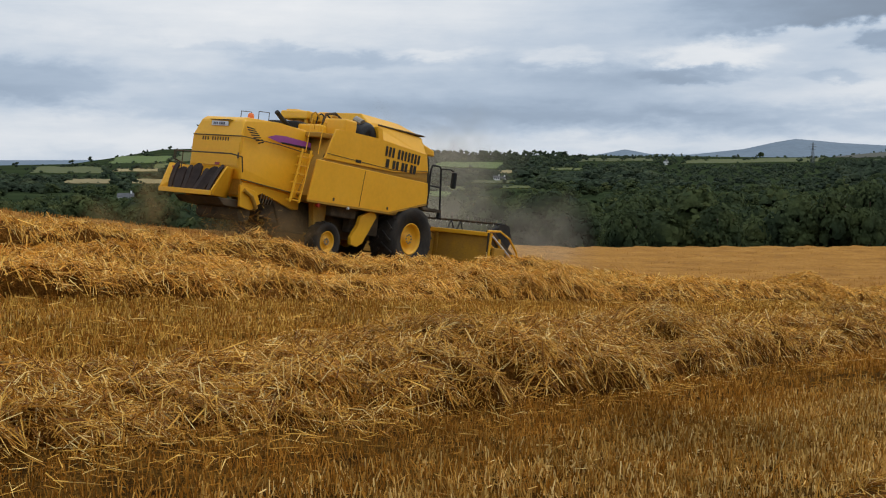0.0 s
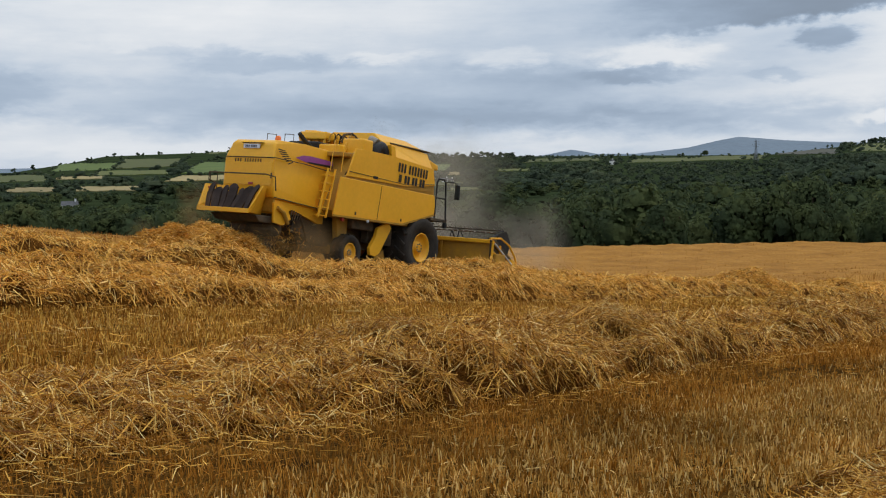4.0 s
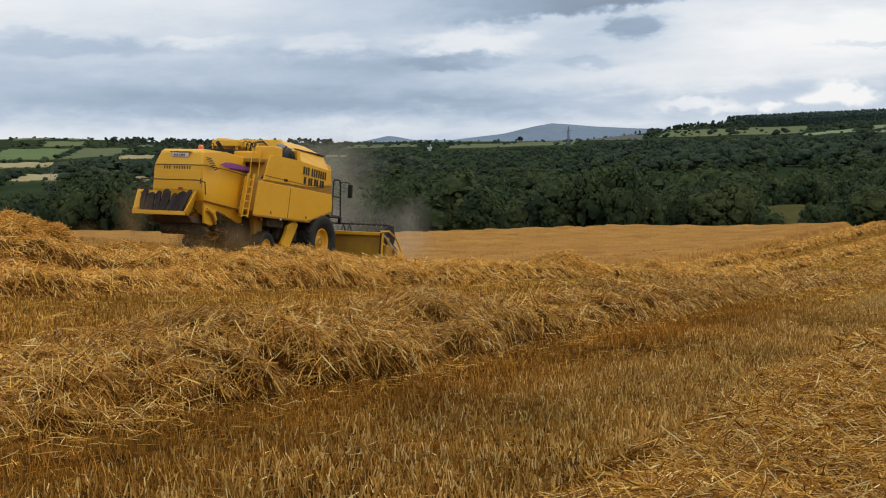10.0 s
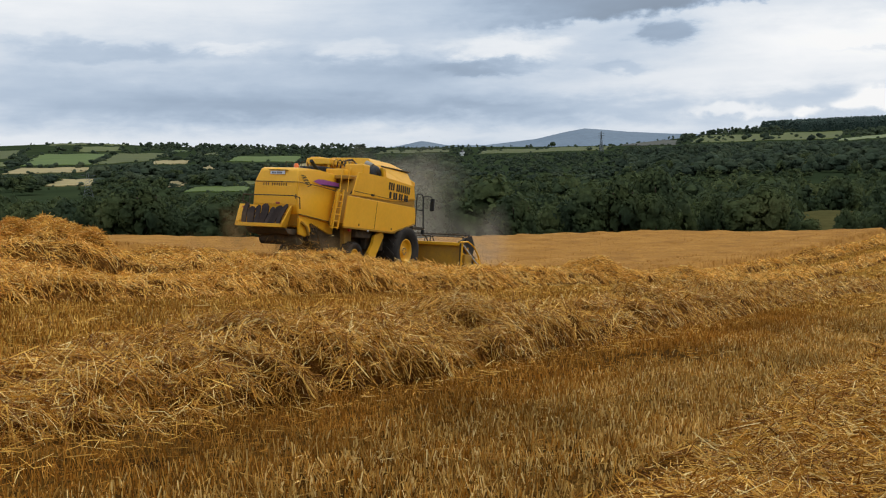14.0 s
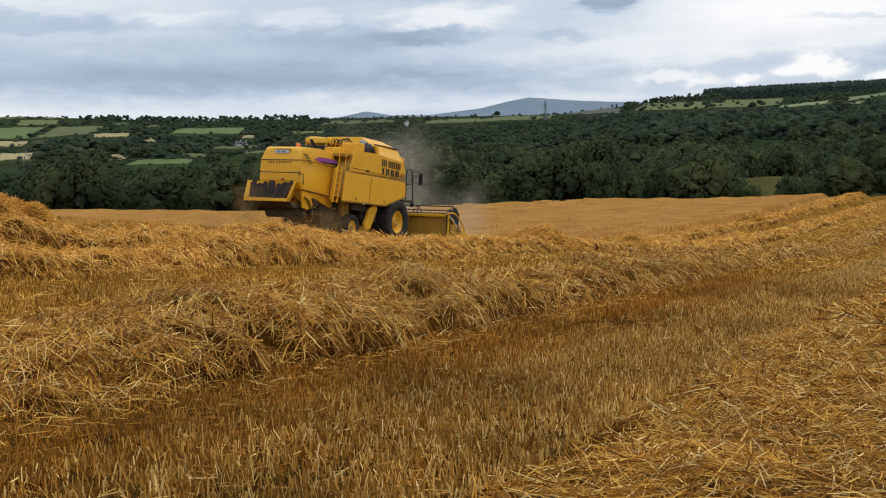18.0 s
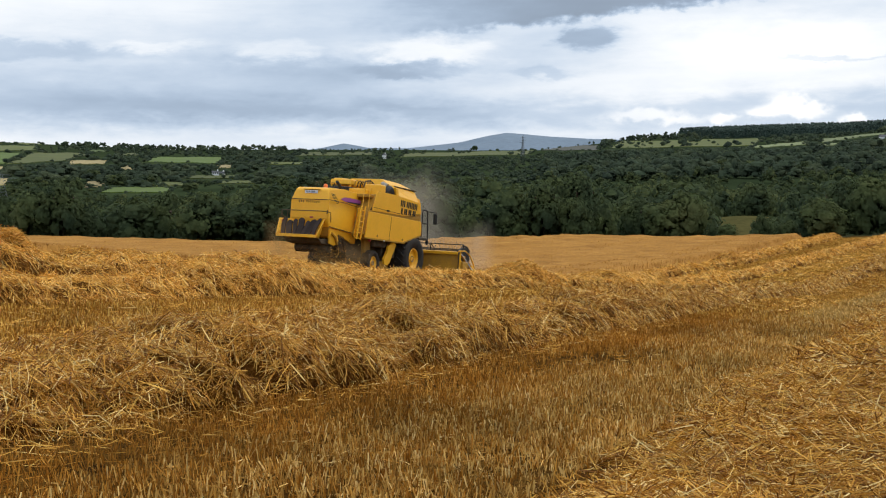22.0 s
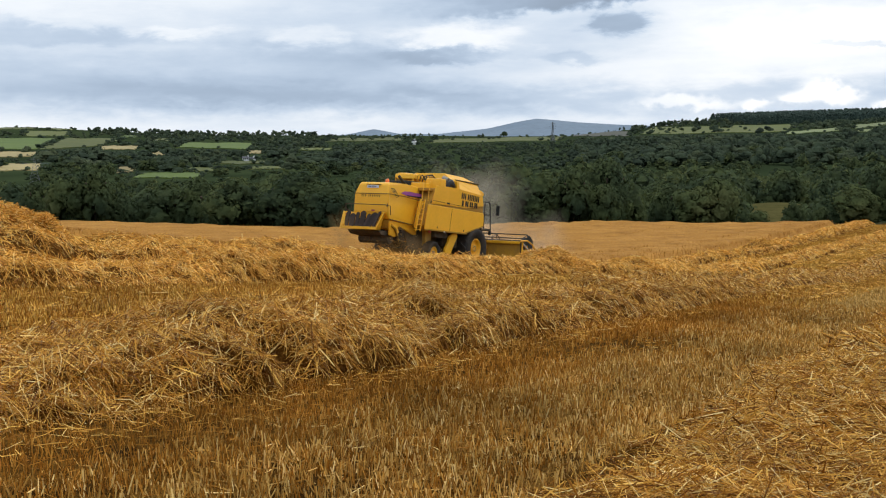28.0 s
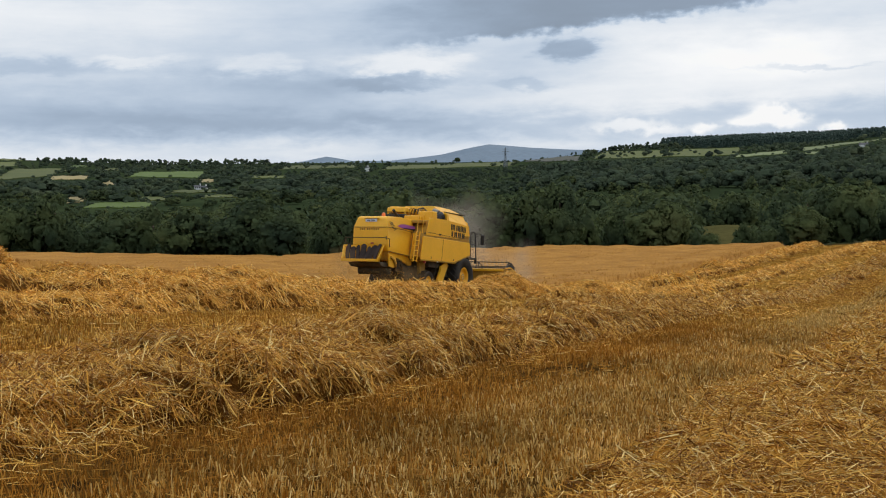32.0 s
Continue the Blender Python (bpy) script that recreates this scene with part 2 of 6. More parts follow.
def foliage(name, stops, tree_scale):
    """Leaves: a tint from tree to tree, finer mottling, and a little from leaf to leaf."""
    m, nt, b = mat(name, 0.85, 0, 0.06)
    col = ramp_of(nt, noise_tex(nt, tree_scale, 2), stops)
    f = ramp_of(nt, noise_tex(nt, tree_scale * 7, 3), [(0.3, (0.80,) * 3), (0.7, (1.2,) * 3)])
    col = mix_of(nt, 1.0, col, f, "MULTIPLY")
    g = nt.nodes.new("ShaderNodeNewGeometry")
    t = ramp_of(nt, g.outputs["Random Per Island"], [(0.0, (0.86,) * 3), (1.0, (1.14,) * 3)])
    col = mix_of(nt, 1.0, col, t, "MULTIPLY")
    nt.links.new(col, b.inputs["Base Color"])
    thin, mx = nt.nodes.new("ShaderNodeBsdfTranslucent"), nt.nodes.new("ShaderNodeMixShader")
    mx.inputs[0].default_value = 0.35
    nt.links.new(col, thin.inputs[0])
    nt.links.new(b.outputs[0], mx.inputs[1])
    nt.links.new(thin.outputs[0], mx.inputs[2])
    nt.links.new(mx.outputs[0], nt.nodes["Material Output"].inputs[0])
    bump_of(nt, b, noise_tex(nt, tree_scale * 30, 3), 0.5, 0.03 / tree_scale)
    return m


M = {}
M["straw"] = island_mat("straw", [(0.0, (0.114, 0.040, 0.006)), (0.25, (0.314, 0.126, 0.017)), (0.55, (0.583, 0.275, 0.038)), (0.82, (0.774, 0.451, 0.088)), (1.0, (0.874, 0.682, 0.296))], 0.6, 0.12, 0.10, 0.8, 0.12)
M["straw_pale"] = island_mat("straw_pale", [(0.0, (0.198, 0.076, 0.012)), (0.20, (0.488, 0.210, 0.030)), (0.50, (0.790, 0.394, 0.061)), (0.80, (0.935, 0.555, 0.111)), (1.0, (0.977, 0.710, 0.262))], 0.6, 0.12, 0.10, 0.8, 0.12)
# Near-black brown: the shade down between the stalks is in this colour.
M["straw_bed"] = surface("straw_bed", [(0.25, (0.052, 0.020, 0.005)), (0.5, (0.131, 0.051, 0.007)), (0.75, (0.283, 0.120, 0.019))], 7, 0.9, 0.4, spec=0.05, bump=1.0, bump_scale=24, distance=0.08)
M["stubble"] = island_mat("stubble", [(0.0, (0.183, 0.070, 0.008)), (0.5, (0.402, 0.162, 0.018)), (0.85, (0.558, 0.261, 0.039)), (1.0, (0.713, 0.404, 0.094))], 0.7, 0.1, 0.22, 0.6, 0.12)
M["stubble_pale"] = island_mat("stubble_pale", [(0.0, (0.253, 0.126, 0.025)), (0.4, (0.505, 0.270, 0.056)), (0.8, (0.747, 0.466, 0.134)), (1.0, (0.918, 0.670, 0.276))], 0.7, 0.1, 0.25, 0.6, 0.12)
M["stubble_gold"] = island_mat("stubble_gold", [(0.0, (0.349, 0.168, 0.025)), (0.5, (0.672, 0.361, 0.056)), (1.0, (0.950, 0.619, 0.158))], 0.7, 0.08, 0.2, 0.5, 0.12)
M["crop"] = island_mat("crop", [(0.0, (0.341, 0.149, 0.028)), (0.5, (0.435, 0.205, 0.043)), (1.0, (0.520, 0.265, 0.062))], 0.8, 0.1, 0.12, 0.15, 0.15)
M["leaf"] = foliage("leaf", [(0.30, (0.032, 0.049, 0.027)), (0.45, (0.052, 0.071, 0.032)), (0.58, (0.079, 0.099, 0.037)), (0.72, (0.122, 0.132, 0.051))], 0.11)
# The far trees' bluer leaf colour carries the distance haze.
M["leaf_hazed"] = foliage("leaf_hazed", [(0.30, (0.034, 0.047, 0.032)), (0.5, (0.053, 0.074, 0.043)), (0.72, (0.094, 0.112, 0.058))], 0.02)
M["bark"] = surface("bark", [(0.3, (0.05, 0.035, 0.025)), (0.7, (0.12, 0.09, 0.06))], 4, 0.9, 0.3, bump=0.6, bump_scale=20)
M["yellow"] = surface("yellow_paint", [(0.2, (0.768, 0.375, 0.018)), (0.5, (0.840, 0.425, 0.021)), (0.8, (0.874, 0.455, 0.037))], 0.7, 0.38, 0.04, spec=0.32, bump=0.05, bump_scale=3, distance=0.01)
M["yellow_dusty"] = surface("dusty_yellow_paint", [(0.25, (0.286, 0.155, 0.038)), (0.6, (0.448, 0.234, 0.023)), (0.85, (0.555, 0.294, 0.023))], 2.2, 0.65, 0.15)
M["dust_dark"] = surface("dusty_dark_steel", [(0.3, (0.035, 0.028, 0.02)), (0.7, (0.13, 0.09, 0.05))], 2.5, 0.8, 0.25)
M["black"] = surface("black_rubber", [(0.3, (0.012, 0.012, 0.012)), (0.7, (0.035, 0.032, 0.028))], 5, 0.75, 0.2)
def dust_mat(name, colour, most):
    """Hanging dust, thick in the heart of each wisp and fading to nothing at its rim."""
    m, nt, b = mat(name, 1.0, 0, 0.0)
    b.inputs["Base Color"].default_value = (*colour, 1)
    at = nt.nodes.new("ShaderNodeAttribute")
    at.attribute_name = "thick"
    cloudy = ramp_of(nt, noise_tex(nt, 1.3, 5), [(0.28, (most * 0.25,) * 3), (0.72, (most,) * 3)])
    k = nt.nodes.new("ShaderNodeMath")
    k.operation = "MULTIPLY"
    nt.links.new(at.outputs["Fac"], k.inputs[0])
    nt.links.new(cloudy, k.inputs[1])
    nt.links.new(k.outputs[0], b.inputs["Alpha"])
    return m


M["haze"] = dust_mat("hanging_dust", (0.42, 0.35, 0.27), 0.25)
M["haze_low"] = dust_mat("low_brown_dust", (0.26, 0.155, 0.065), 0.42)
M["fin"] = surface("worn_brown_rubber", [(0.3, (0.018, 0.012, 0.010)), (0.7, (0.051, 0.031, 0.023))], 4, 0.8, 0.2)
M["tyre"] = surface("tyre_rubber", [(0.3, (0.014, 0.013, 0.012)), (0.7, (0.05, 0.04, 0.03))], 2.5, 0.85, 0.25, bump=0.3, bump_scale=30)
M["print"] = surface("black_print", [(0.3, (0.018, 0.016, 0.013)), (0.7, (0.03, 0.026, 0.02))], 6, 0.5)
M["purple"] = surface("purple_decal", [(0.3, (0.27, 0.06, 0.26)), (0.7, (0.34, 0.10, 0.33))], 2, 0.45)
M["plate"] = surface("white_plate", [(0.3, (0.55, 0.57, 0.60)), (0.7, (0.68, 0.69, 0.70))], 8, 0.4)
M["plate_print"] = surface("plate_print", [(0.3, (0.05, 0.06, 0.10)), (0.7, (0.08, 0.09, 0.14))], 8, 0.5)
M["beacon"] = surface("amber_lens", [(0.3, (0.75, 0.13, 0.01)), (0.7, (0.85, 0.20, 0.02))], 6, 0.2, spec=0.6)
M["red"] = surface("red_lens", [(0.3, (0.30, 0.02, 0.015)), (0.7, (0.40, 0.035, 0.02))], 6, 0.3, spec=0.6)
M["steel"] = surface("worn_steel", [(0.3, (0.25, 0.22, 0.18)), (0.7, (0.42, 0.38, 0.32))], 6, 0.45, 0.15, metal=0.7)
M["mesh_black"] = surface("black_screen", [(0.3, (0.010, 0.010, 0.012)), (0.7, (0.03, 0.03, 0.033))], 12, 0.5, 0.3, bump=0.4, bump_scale=80)
M["glass"], _nt, _b = mat("tinted_glass", 0.05, 0.0, 0.6)
_b.inputs["Base Color"].default_value = (0.03, 0.035, 0.035, 1)


def ground_material():
    """Stubble soil near by, meadow and wood floor beyond, by place."""
    m, nt, b = mat("ground", 1.0, 0, 0.0)
    soil = ramp_of(nt, noise_tex(nt, 2.2, 8), [(0.3, (0.04, 0.021, 0.008)), (0.5, (0.12, 0.056, 0.012)), (0.72, (0.26, 0.125, 0.024))])
    litter = ramp_of(nt, noise_tex(nt, 70, 5, stretch=(1, 0.35, 1)), [(0.32, (0.3,) * 3), (0.68, (1.6,) * 3)])
    soil = mix_of(nt, 1.0, soil, litter, "MULTIPLY")
    grass = ramp_of(nt, noise_tex(nt, 0.01, 6), [(0.3, (0.022, 0.032, 0.015)), (0.5, (0.033, 0.046, 0.021)), (0.7, (0.048, 0.062, 0.027))])
    at = nt.nodes.new("ShaderNodeAttribute")
    at.attribute_name = "meadow"
    nt.links.new(mix_of(nt, at.outputs["Fac"], soil, grass), b.inputs["Base Color"])
    bump_of(nt, b, noise_tex(nt, 45, 5), 1.0, 0.05)
    return m


M["ground"] = ground_material()
M["meadow"] = surface("meadow", [(0.3, (0.064, 0.097, 0.014)), (0.7, (0.090, 0.125, 0.018))], 0.02, 0.9, 0.12, random_tint=0.25)
M["pasture"] = surface("pasture", [(0.3, (0.068, 0.082, 0.014)), (0.7, (0.099, 0.107, 0.020))], 0.02, 0.9, 0.12, random_tint=0.2)
M["pasture_pale"] = surface("pale_pasture", [(0.3, (0.120, 0.145, 0.052)), (0.7, (0.165, 0.185, 0.075))], 0.02, 0.9, 0.12, random_tint=0.15)
M["ripe"] = surface("ripe_field", [(0.3, (0.248, 0.195, 0.081)), (0.7, (0.331, 0.257, 0.108))], 0.02, 0.9, 0.12, random_tint=0.2)
M["rough_grass"] = surface("rough_grass", [(0.3, (0.062, 0.058, 0.021)), (0.7, (0.094, 0.082, 0.030))], 0.05, 0.95, 0.2, spec=0.0, bump=0.6, bump_scale=1.5, distance=0.3)
M["moor"] = surface("moor", [(0.3, (0.055, 0.055, 0.04)), (0.7, (0.085, 0.08, 0.055))], 0.02, 0.9, 0.15)
# Distance haze is put into the mountain's blue-grey base colour.
M["mountain"] = surface("haze_tinted_mountain", [(0.3, (0.135, 0.182, 0.232)), (0.7, (0.168, 0.212, 0.260))], 0.004, 1.0, 0.12)
M["conifer"] = island_mat("conifer", [(0.0, (0.022, 0.042, 0.035)), (1.0, (0.056, 0.081, 0.059))], 0.8, 0.2)
M["whitewash"] = surface("whitewash", [(0.3, (0.68, 0.67, 0.63)), (0.7, (0.80, 0.79, 0.76))], 0.5, 0.8)
M["slate"] = surface("roof_slate", [(0.3, (0.07, 0.07, 0.075)), (0.7, (0.12, 0.12, 0.125))], 0.6, 0.7)
M["pylon"] = surface("galvanised_steel", [(0.3, (0.16, 0.17, 0.18)), (0.7, (0.24, 0.25, 0.26))], 0.3, 0.6, metal=0.2)


# ---- mesh helpers ----
def part(name, bm, material, parent=None, label=""):
    me = bpy.data.meshes.new(name)
    bmesh.ops.recalc_face_normals(bm, faces=bm.faces)
    bm.to_mesh(me)
    bm.free()
    me.materials.append(M[material])
    ob = new(name, me)
    if parent is not None:
        ob.parent = parent
    if label:
        ob["label"] = label
    return ob


def array_mesh(name, verts, quads, material, smooth=False, normals=None):
    """A mesh from numpy arrays."""
    me = bpy.data.meshes.new(name)
    me.vertices.add(len(verts))
    me.vertices.foreach_set("co", np.ascontiguousarray(verts, np.float32).ravel())
    n = quads.shape[1]
    me.loops.add(quads.size)
    me.loops.foreach_set("vertex_index", np.ascontiguousarray(quads, np.int32).ravel())
    me.polygons.add(len(quads))
    me.polygons.foreach_set("loop_start", np.arange(0, quads.size, n, dtype=np.int32))
    if smooth:
        me.polygons.foreach_set("use_smooth", np.ones(len(quads), bool))
    me.update(calc_edges=True)
    if normals is not None:
        me.polygons.foreach_set("use_smooth", np.ones(len(quads), bool))
        me.normals_split_custom_set_from_vertices(normals.astype(np.float32))
    me.materials.append(M[material])
    return me


def box(bm, x0, x1, y0, y1, z0, z1, bevel=0.0):
    m = Matrix.Translation(((x0 + x1) / 2, (y0 + y1) / 2, (z0 + z1) / 2)) @ Matrix.Diagonal((abs(x1 - x0), abs(y1 - y0), abs(z1 - z0), 1))
    g = bmesh.ops.create_cube(bm, size=1, matrix=m)
    if bevel:
        edges = {e for v in g["verts"] for e in v.link_edges}
        bmesh.ops.bevel(bm, geom=list(edges), offset=bevel, segments=2, profile=0.5, affect="EDGES")
    return bm


def prism(bm, pts, y0, y1, bevel=0.0, taper=None):
    """A side outline in x and z, given thickness in y. taper: (height, y0, y1) for points at or above that height."""
    va, vb = [], []
    for x, z in pts:
        a, b = (y0, y1) if not taper or z < taper[0] else taper[1:]
        va.append(bm.verts.new((x, a, z)))
        vb.append(bm.verts.new((x, b, z)))
    n = len(pts)
    faces = [bm.faces.new(va), bm.faces.new(vb[::-1])]
    for i in range(n):
        faces.append(bm.faces.new((va[i], vb[i], vb[(i + 1) % n], va[(i + 1) % n])))
    if bevel:
        edges = {e for f in faces for e in f.edges}
        bmesh.ops.bevel(bm, geom=list(edges), offset=bevel, segments=2, profile=0.5, affect="EDGES")
    return bm


def tube(bm, path, r, n=8):
    """A pipe along a path, closed at both ends."""
    pts = [Vector(p) for p in path]
    rings = []
    for i, p in enumerate(pts):
        d = (pts[min(i + 1, len(pts) - 1)] - pts[max(i - 1, 0)]).normalized()
        q = d.to_track_quat("Z", "Y")
        rings.append([bm.verts.new(p + q @ Vector((r * math.cos(k * 2 * math.pi / n), r * math.sin(k * 2 * math.pi / n), 0))) for k in range(n)])
    for a, b in zip(rings, rings[1:]):
        for k in range(n):
            bm.faces.new((a[k], a[(k + 1) % n], b[(k + 1) % n], b[k]))
    bm.faces.new(rings[0][::-1])
    bm.faces.new(rings[-1])
    return bm


def lathe(bm, profile, n=32, centre=(0, 0, 0)):
    """A wheel-like solid about the y axis: profile of (radius, y), closed into a ring."""
    rings = []
    for k in range(n):
        a = 2 * math.pi * k / n
        rings.append([bm.verts.new((centre[0] + r * math.cos(a), centre[1] + y, centre[2] + r * math.sin(a))) for r, y in profile])
    m = len(profile)
    for k in range(n):
        p, q = rings[k], rings[(k + 1) % n]
        for j in range(m):
            f = bm.faces.new((p[j], p[(j + 1) % m], q[(j + 1) % m], q[j]))
            f.smooth = True
    return bm


# ---- the lie of the land ----
SA, CA = math.sin(radians(22)), math.cos(radians(22))


def along(x, y):
    """Metres along the swaths and metres to their left."""
    return x * SA + y * CA, -x * CA + y * SA


def place(s, p):
    return s * SA - p * CA, s * CA + p * SA


def field_z(x, y):
    s, p = along(x, y)
    pe = np.where(p > 20, 20 + 8 * np.tanh((p - 20) / 8), np.where(p < 0, 10 * np.tanh(p / 10), p))
    run = np.where(s > 50, 50 + 25 * (1 - np.exp(-(np.maximum(s, 50) - 50) / 30)), np.where(s < -5, -5 + 10 * np.tanh((s + 5) / 10), s))
    # a low swell across the cut ground's middle, shaped to fit the camera's view
    w = np.clip((20 - p) / 6, 0, 1)
    swell = 0.20 * np.exp(-((s - 36) / 14) ** 2) * w * w * (3 - 2 * w)
    return -(0.075 + 0.0017 * pe) * run + 0.078 * pe + swell


def field_end(p):
    return np.interp(p, [0, 45, 65, 100], [131, 131, 104, 104])


RIDGE_AZ = [-60, -35, -32, -30, -28, -25, -22, -18, -14, -11, -7.5, -5, -3, 0, 3, 5.6, 7, 10, 13, 17, 20, 40]
RIDGE_EL = [0.2, 0.2, 0.28, 0.6, 0.98, 1.08, 1.17, 0.98, 0.82, 0.82, 0.80, 0.78, 0.78, 0.74, 0.74, 1.0, 1.18, 1.42, 1.5, 1.58, 1.72, 1.8]
PEAK_AZ = [-60, -9, -7.4, -6.2, -5.0, -3.2, -0.8, 0.6, 1.5, 2.4, 3.5, 5.5, 8, 40]
PEAK_EL = [0.2, 0.7, 0.88, 1.14, 0.90, 0.88, 1.15, 1.48, 1.64, 1.56, 1.44, 1.3, 1.2, 1.2]


def far_z(x, y):
    az, d = np.degrees(np.arctan2(x, y)), np.hypot(x, y)
    ridge = 1.6 + 3000 * np.tan(np.radians(np.interp(az, RIDGE_AZ, RIDGE_EL)))
    peak = 1.6 + 4300 * np.tan(np.radians(np.interp(az, PEAK_AZ, PEAK_EL)))
    base = np.interp(d, [120, 160, 350, 600, 1000, 1600, 2400, 3000], [-14, -15, -18, -16, -6, 10, 28, 42])
    base = base + np.interp(d, [600, 3000], [0, 1]) * (ridge - 42)
    behind = np.interp(d, [3000, 3500, 4300, 4900], [0, 0, 1, 0.6]) * np.maximum(peak, 30) + np.interp(d, [3000, 3500, 4300], [1, 0.6, 0]) * ridge
    # a low knoll that lifts the near woods' olive clearing into the camera's view
    base = base + 6.5 * np.exp(-((az - 12.7) / 4.5) ** 2 - ((d - 285) / 75) ** 2)
    return np.where(d > 3000, behind, base)


def land_z(x, y):
    s, p = along(x, y)
    over = np.maximum(s - field_end(p), (-10 - s) * 0.3)
    w = np.clip(np.maximum(over - 4, np.maximum(p - 170, -60 - p)) / 45, 0, 1)
    w = w * w * (3 - 2 * w)
    return field_z(x, y) * (1 - w) + far_z(x, y) * w


def slope_distance(az, el):
    """How far off the far hillside shows at that bearing and height, in degrees."""
    d = np.linspace(450, 2990, 400)
    x, y = d * math.sin(radians(az)), d * math.cos(radians(az))
    e = np.degrees(np.arctan2(far_z(x, y) - 1.6, d))
    return float(np.interp(el, np.maximum.accumulate(e), d))


def build_ground():
    az = np.radians(np.concatenate([np.arange(-180, -42, 6.0), np.arange(-42, 28, 0.25), np.arange(28, 180, 6.0)]))
    r = np.concatenate([[0.0], np.geomspace(1.2, 60, 80), np.geomspace(61, 200, 60), np.geomspace(204, 4900, 90)])
    a, d = np.meshgrid(az, r)
    x, y = d * np.sin(a), d * np.cos(a)
    z = land_z(x, y) + np.where(d < 120, 0.02 * np.sin(x * 2.1 + np.sin(y)) * np.cos(y * 1.7), 0)
    n, k = az.size, r.size
    i = np.arange(k - 1)[:, None] * n + np.arange(n)[None, :]
    j = np.arange(k - 1)[:, None] * n + (np.arange(n)[None, :] + 1) % n
    quads = np.stack([i, j, j + n, i + n], -1).reshape(-1, 4)[:, ::-1]
    me = array_mesh("ground", np.stack([x, y, z], -1).reshape(-1, 3), quads, "ground", True)
    s, p = along(x, y)
    meadow = np.clip((s - field_end(p)) / 6, 0, 1) * 1.0
    meadow = np.maximum(meadow, np.clip((d - 170) / 20, 0, 1))
    me.attributes.new("meadow", "FLOAT", "POINT").data.foreach_set("value", meadow.astype(np.float32).ravel())
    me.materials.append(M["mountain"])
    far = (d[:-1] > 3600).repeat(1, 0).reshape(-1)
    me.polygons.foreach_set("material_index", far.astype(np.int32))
    tagged(new("ground", me), "stubble field running down to a wooded valley and hills", "ground", kind="structure")


build_ground()

# ---- straw, stubble and crop ----
rng = np.random.default_rng(7)


def wave(s, seed, steps=((0.35, 1.0), (0.9, 0.6), (2.3, 0.35), (5.0, 0.2))):
    """A smooth uneven line, about -1 to 1."""
    g = np.random.default_rng(seed)
    out = np.zeros_like(s)
    for f, a in steps:
        out += a * np.sin(s * f * g.uniform(0.85, 1.15) + g.uniform(0, 6.28) + np.sin(s * f * 0.37 + g.uniform(0, 6.28)))
    return out / 1.6


def strips(at, way, length, width, bend, straight=False, flat=0.0):
    """Flat stalks, bent in the middle or straight; flat lays their faces upward. Returns vertices and quads."""
    n = len(at)
    way = way / np.linalg.norm(way, axis=1, keepdims=True)
    side = np.cross(way, rng.normal(size=(n, 3)) - np.array([0, 0, flat]))
    side /= np.linalg.norm(side, axis=1, keepdims=True)
    nor = np.cross(way, side)
    L, W = length[:, None], width[:, None] / 2
    b = (bend * length)[:, None] * nor
    if straight:
        c0, c1 = at - way * L * 0.5, at + way * L * 0.5
        v = np.stack([c0 - side * W, c0 + side * W, c1 + side * W * 0.75, c1 - side * W * 0.75], 1).reshape(-1, 3)
        return v, np.arange(4 * n).reshape(-1, 4)
    rows = []
    for u, k, taper in ((-0.5, -1.0, 0.8), (0.0, 0.6, 1.0), (0.5, -1.0, 0.7)):
        c = at + way * L * u + b * k
        rows += [c - side * W * taper, c + side * W * taper]
    v = np.stack(rows, 1).reshape(-1, 3)
    o = np.arange(n)[:, None] * 6
    q = np.concatenate([o + np.array([[0, 1, 3, 2]]), o + np.array([[2, 3, 5, 4]])], 0)
    return v, q


def join(chunks):
    vs, qs, o = [], [], 0
    for v, q in chunks:
        vs.append(v)
        qs.append(q + o)
        o += len(v)
    return np.concatenate(vs), np.concatenate(qs)


def drift(s):
    """How far the swaths bend to the right on the far slope."""
    return -4.2 * (np.maximum(s - 62, 0) / 75) ** 1.4


def rough(shape, steps, seed):
    """Smooth random relief on a grid: a few octaves of blurred noise, about -1 to 1."""
    g = np.random.default_rng(seed)
    out = np.zeros(shape)
    for k, a in steps:
        n = g.normal(size=shape)
        for ax in (0, 1):
            c = np.cumsum(np.concatenate([np.take(n, range(-k, 0), ax), n, np.take(n, range(k), ax)], ax), ax)
            hi = np.take(c, range(2 * k, 2 * k + shape[ax]), ax)
            n = (hi - np.take(c, range(shape[ax]), ax)) / (2 * k)
        out += a * n / n.std()
    return out


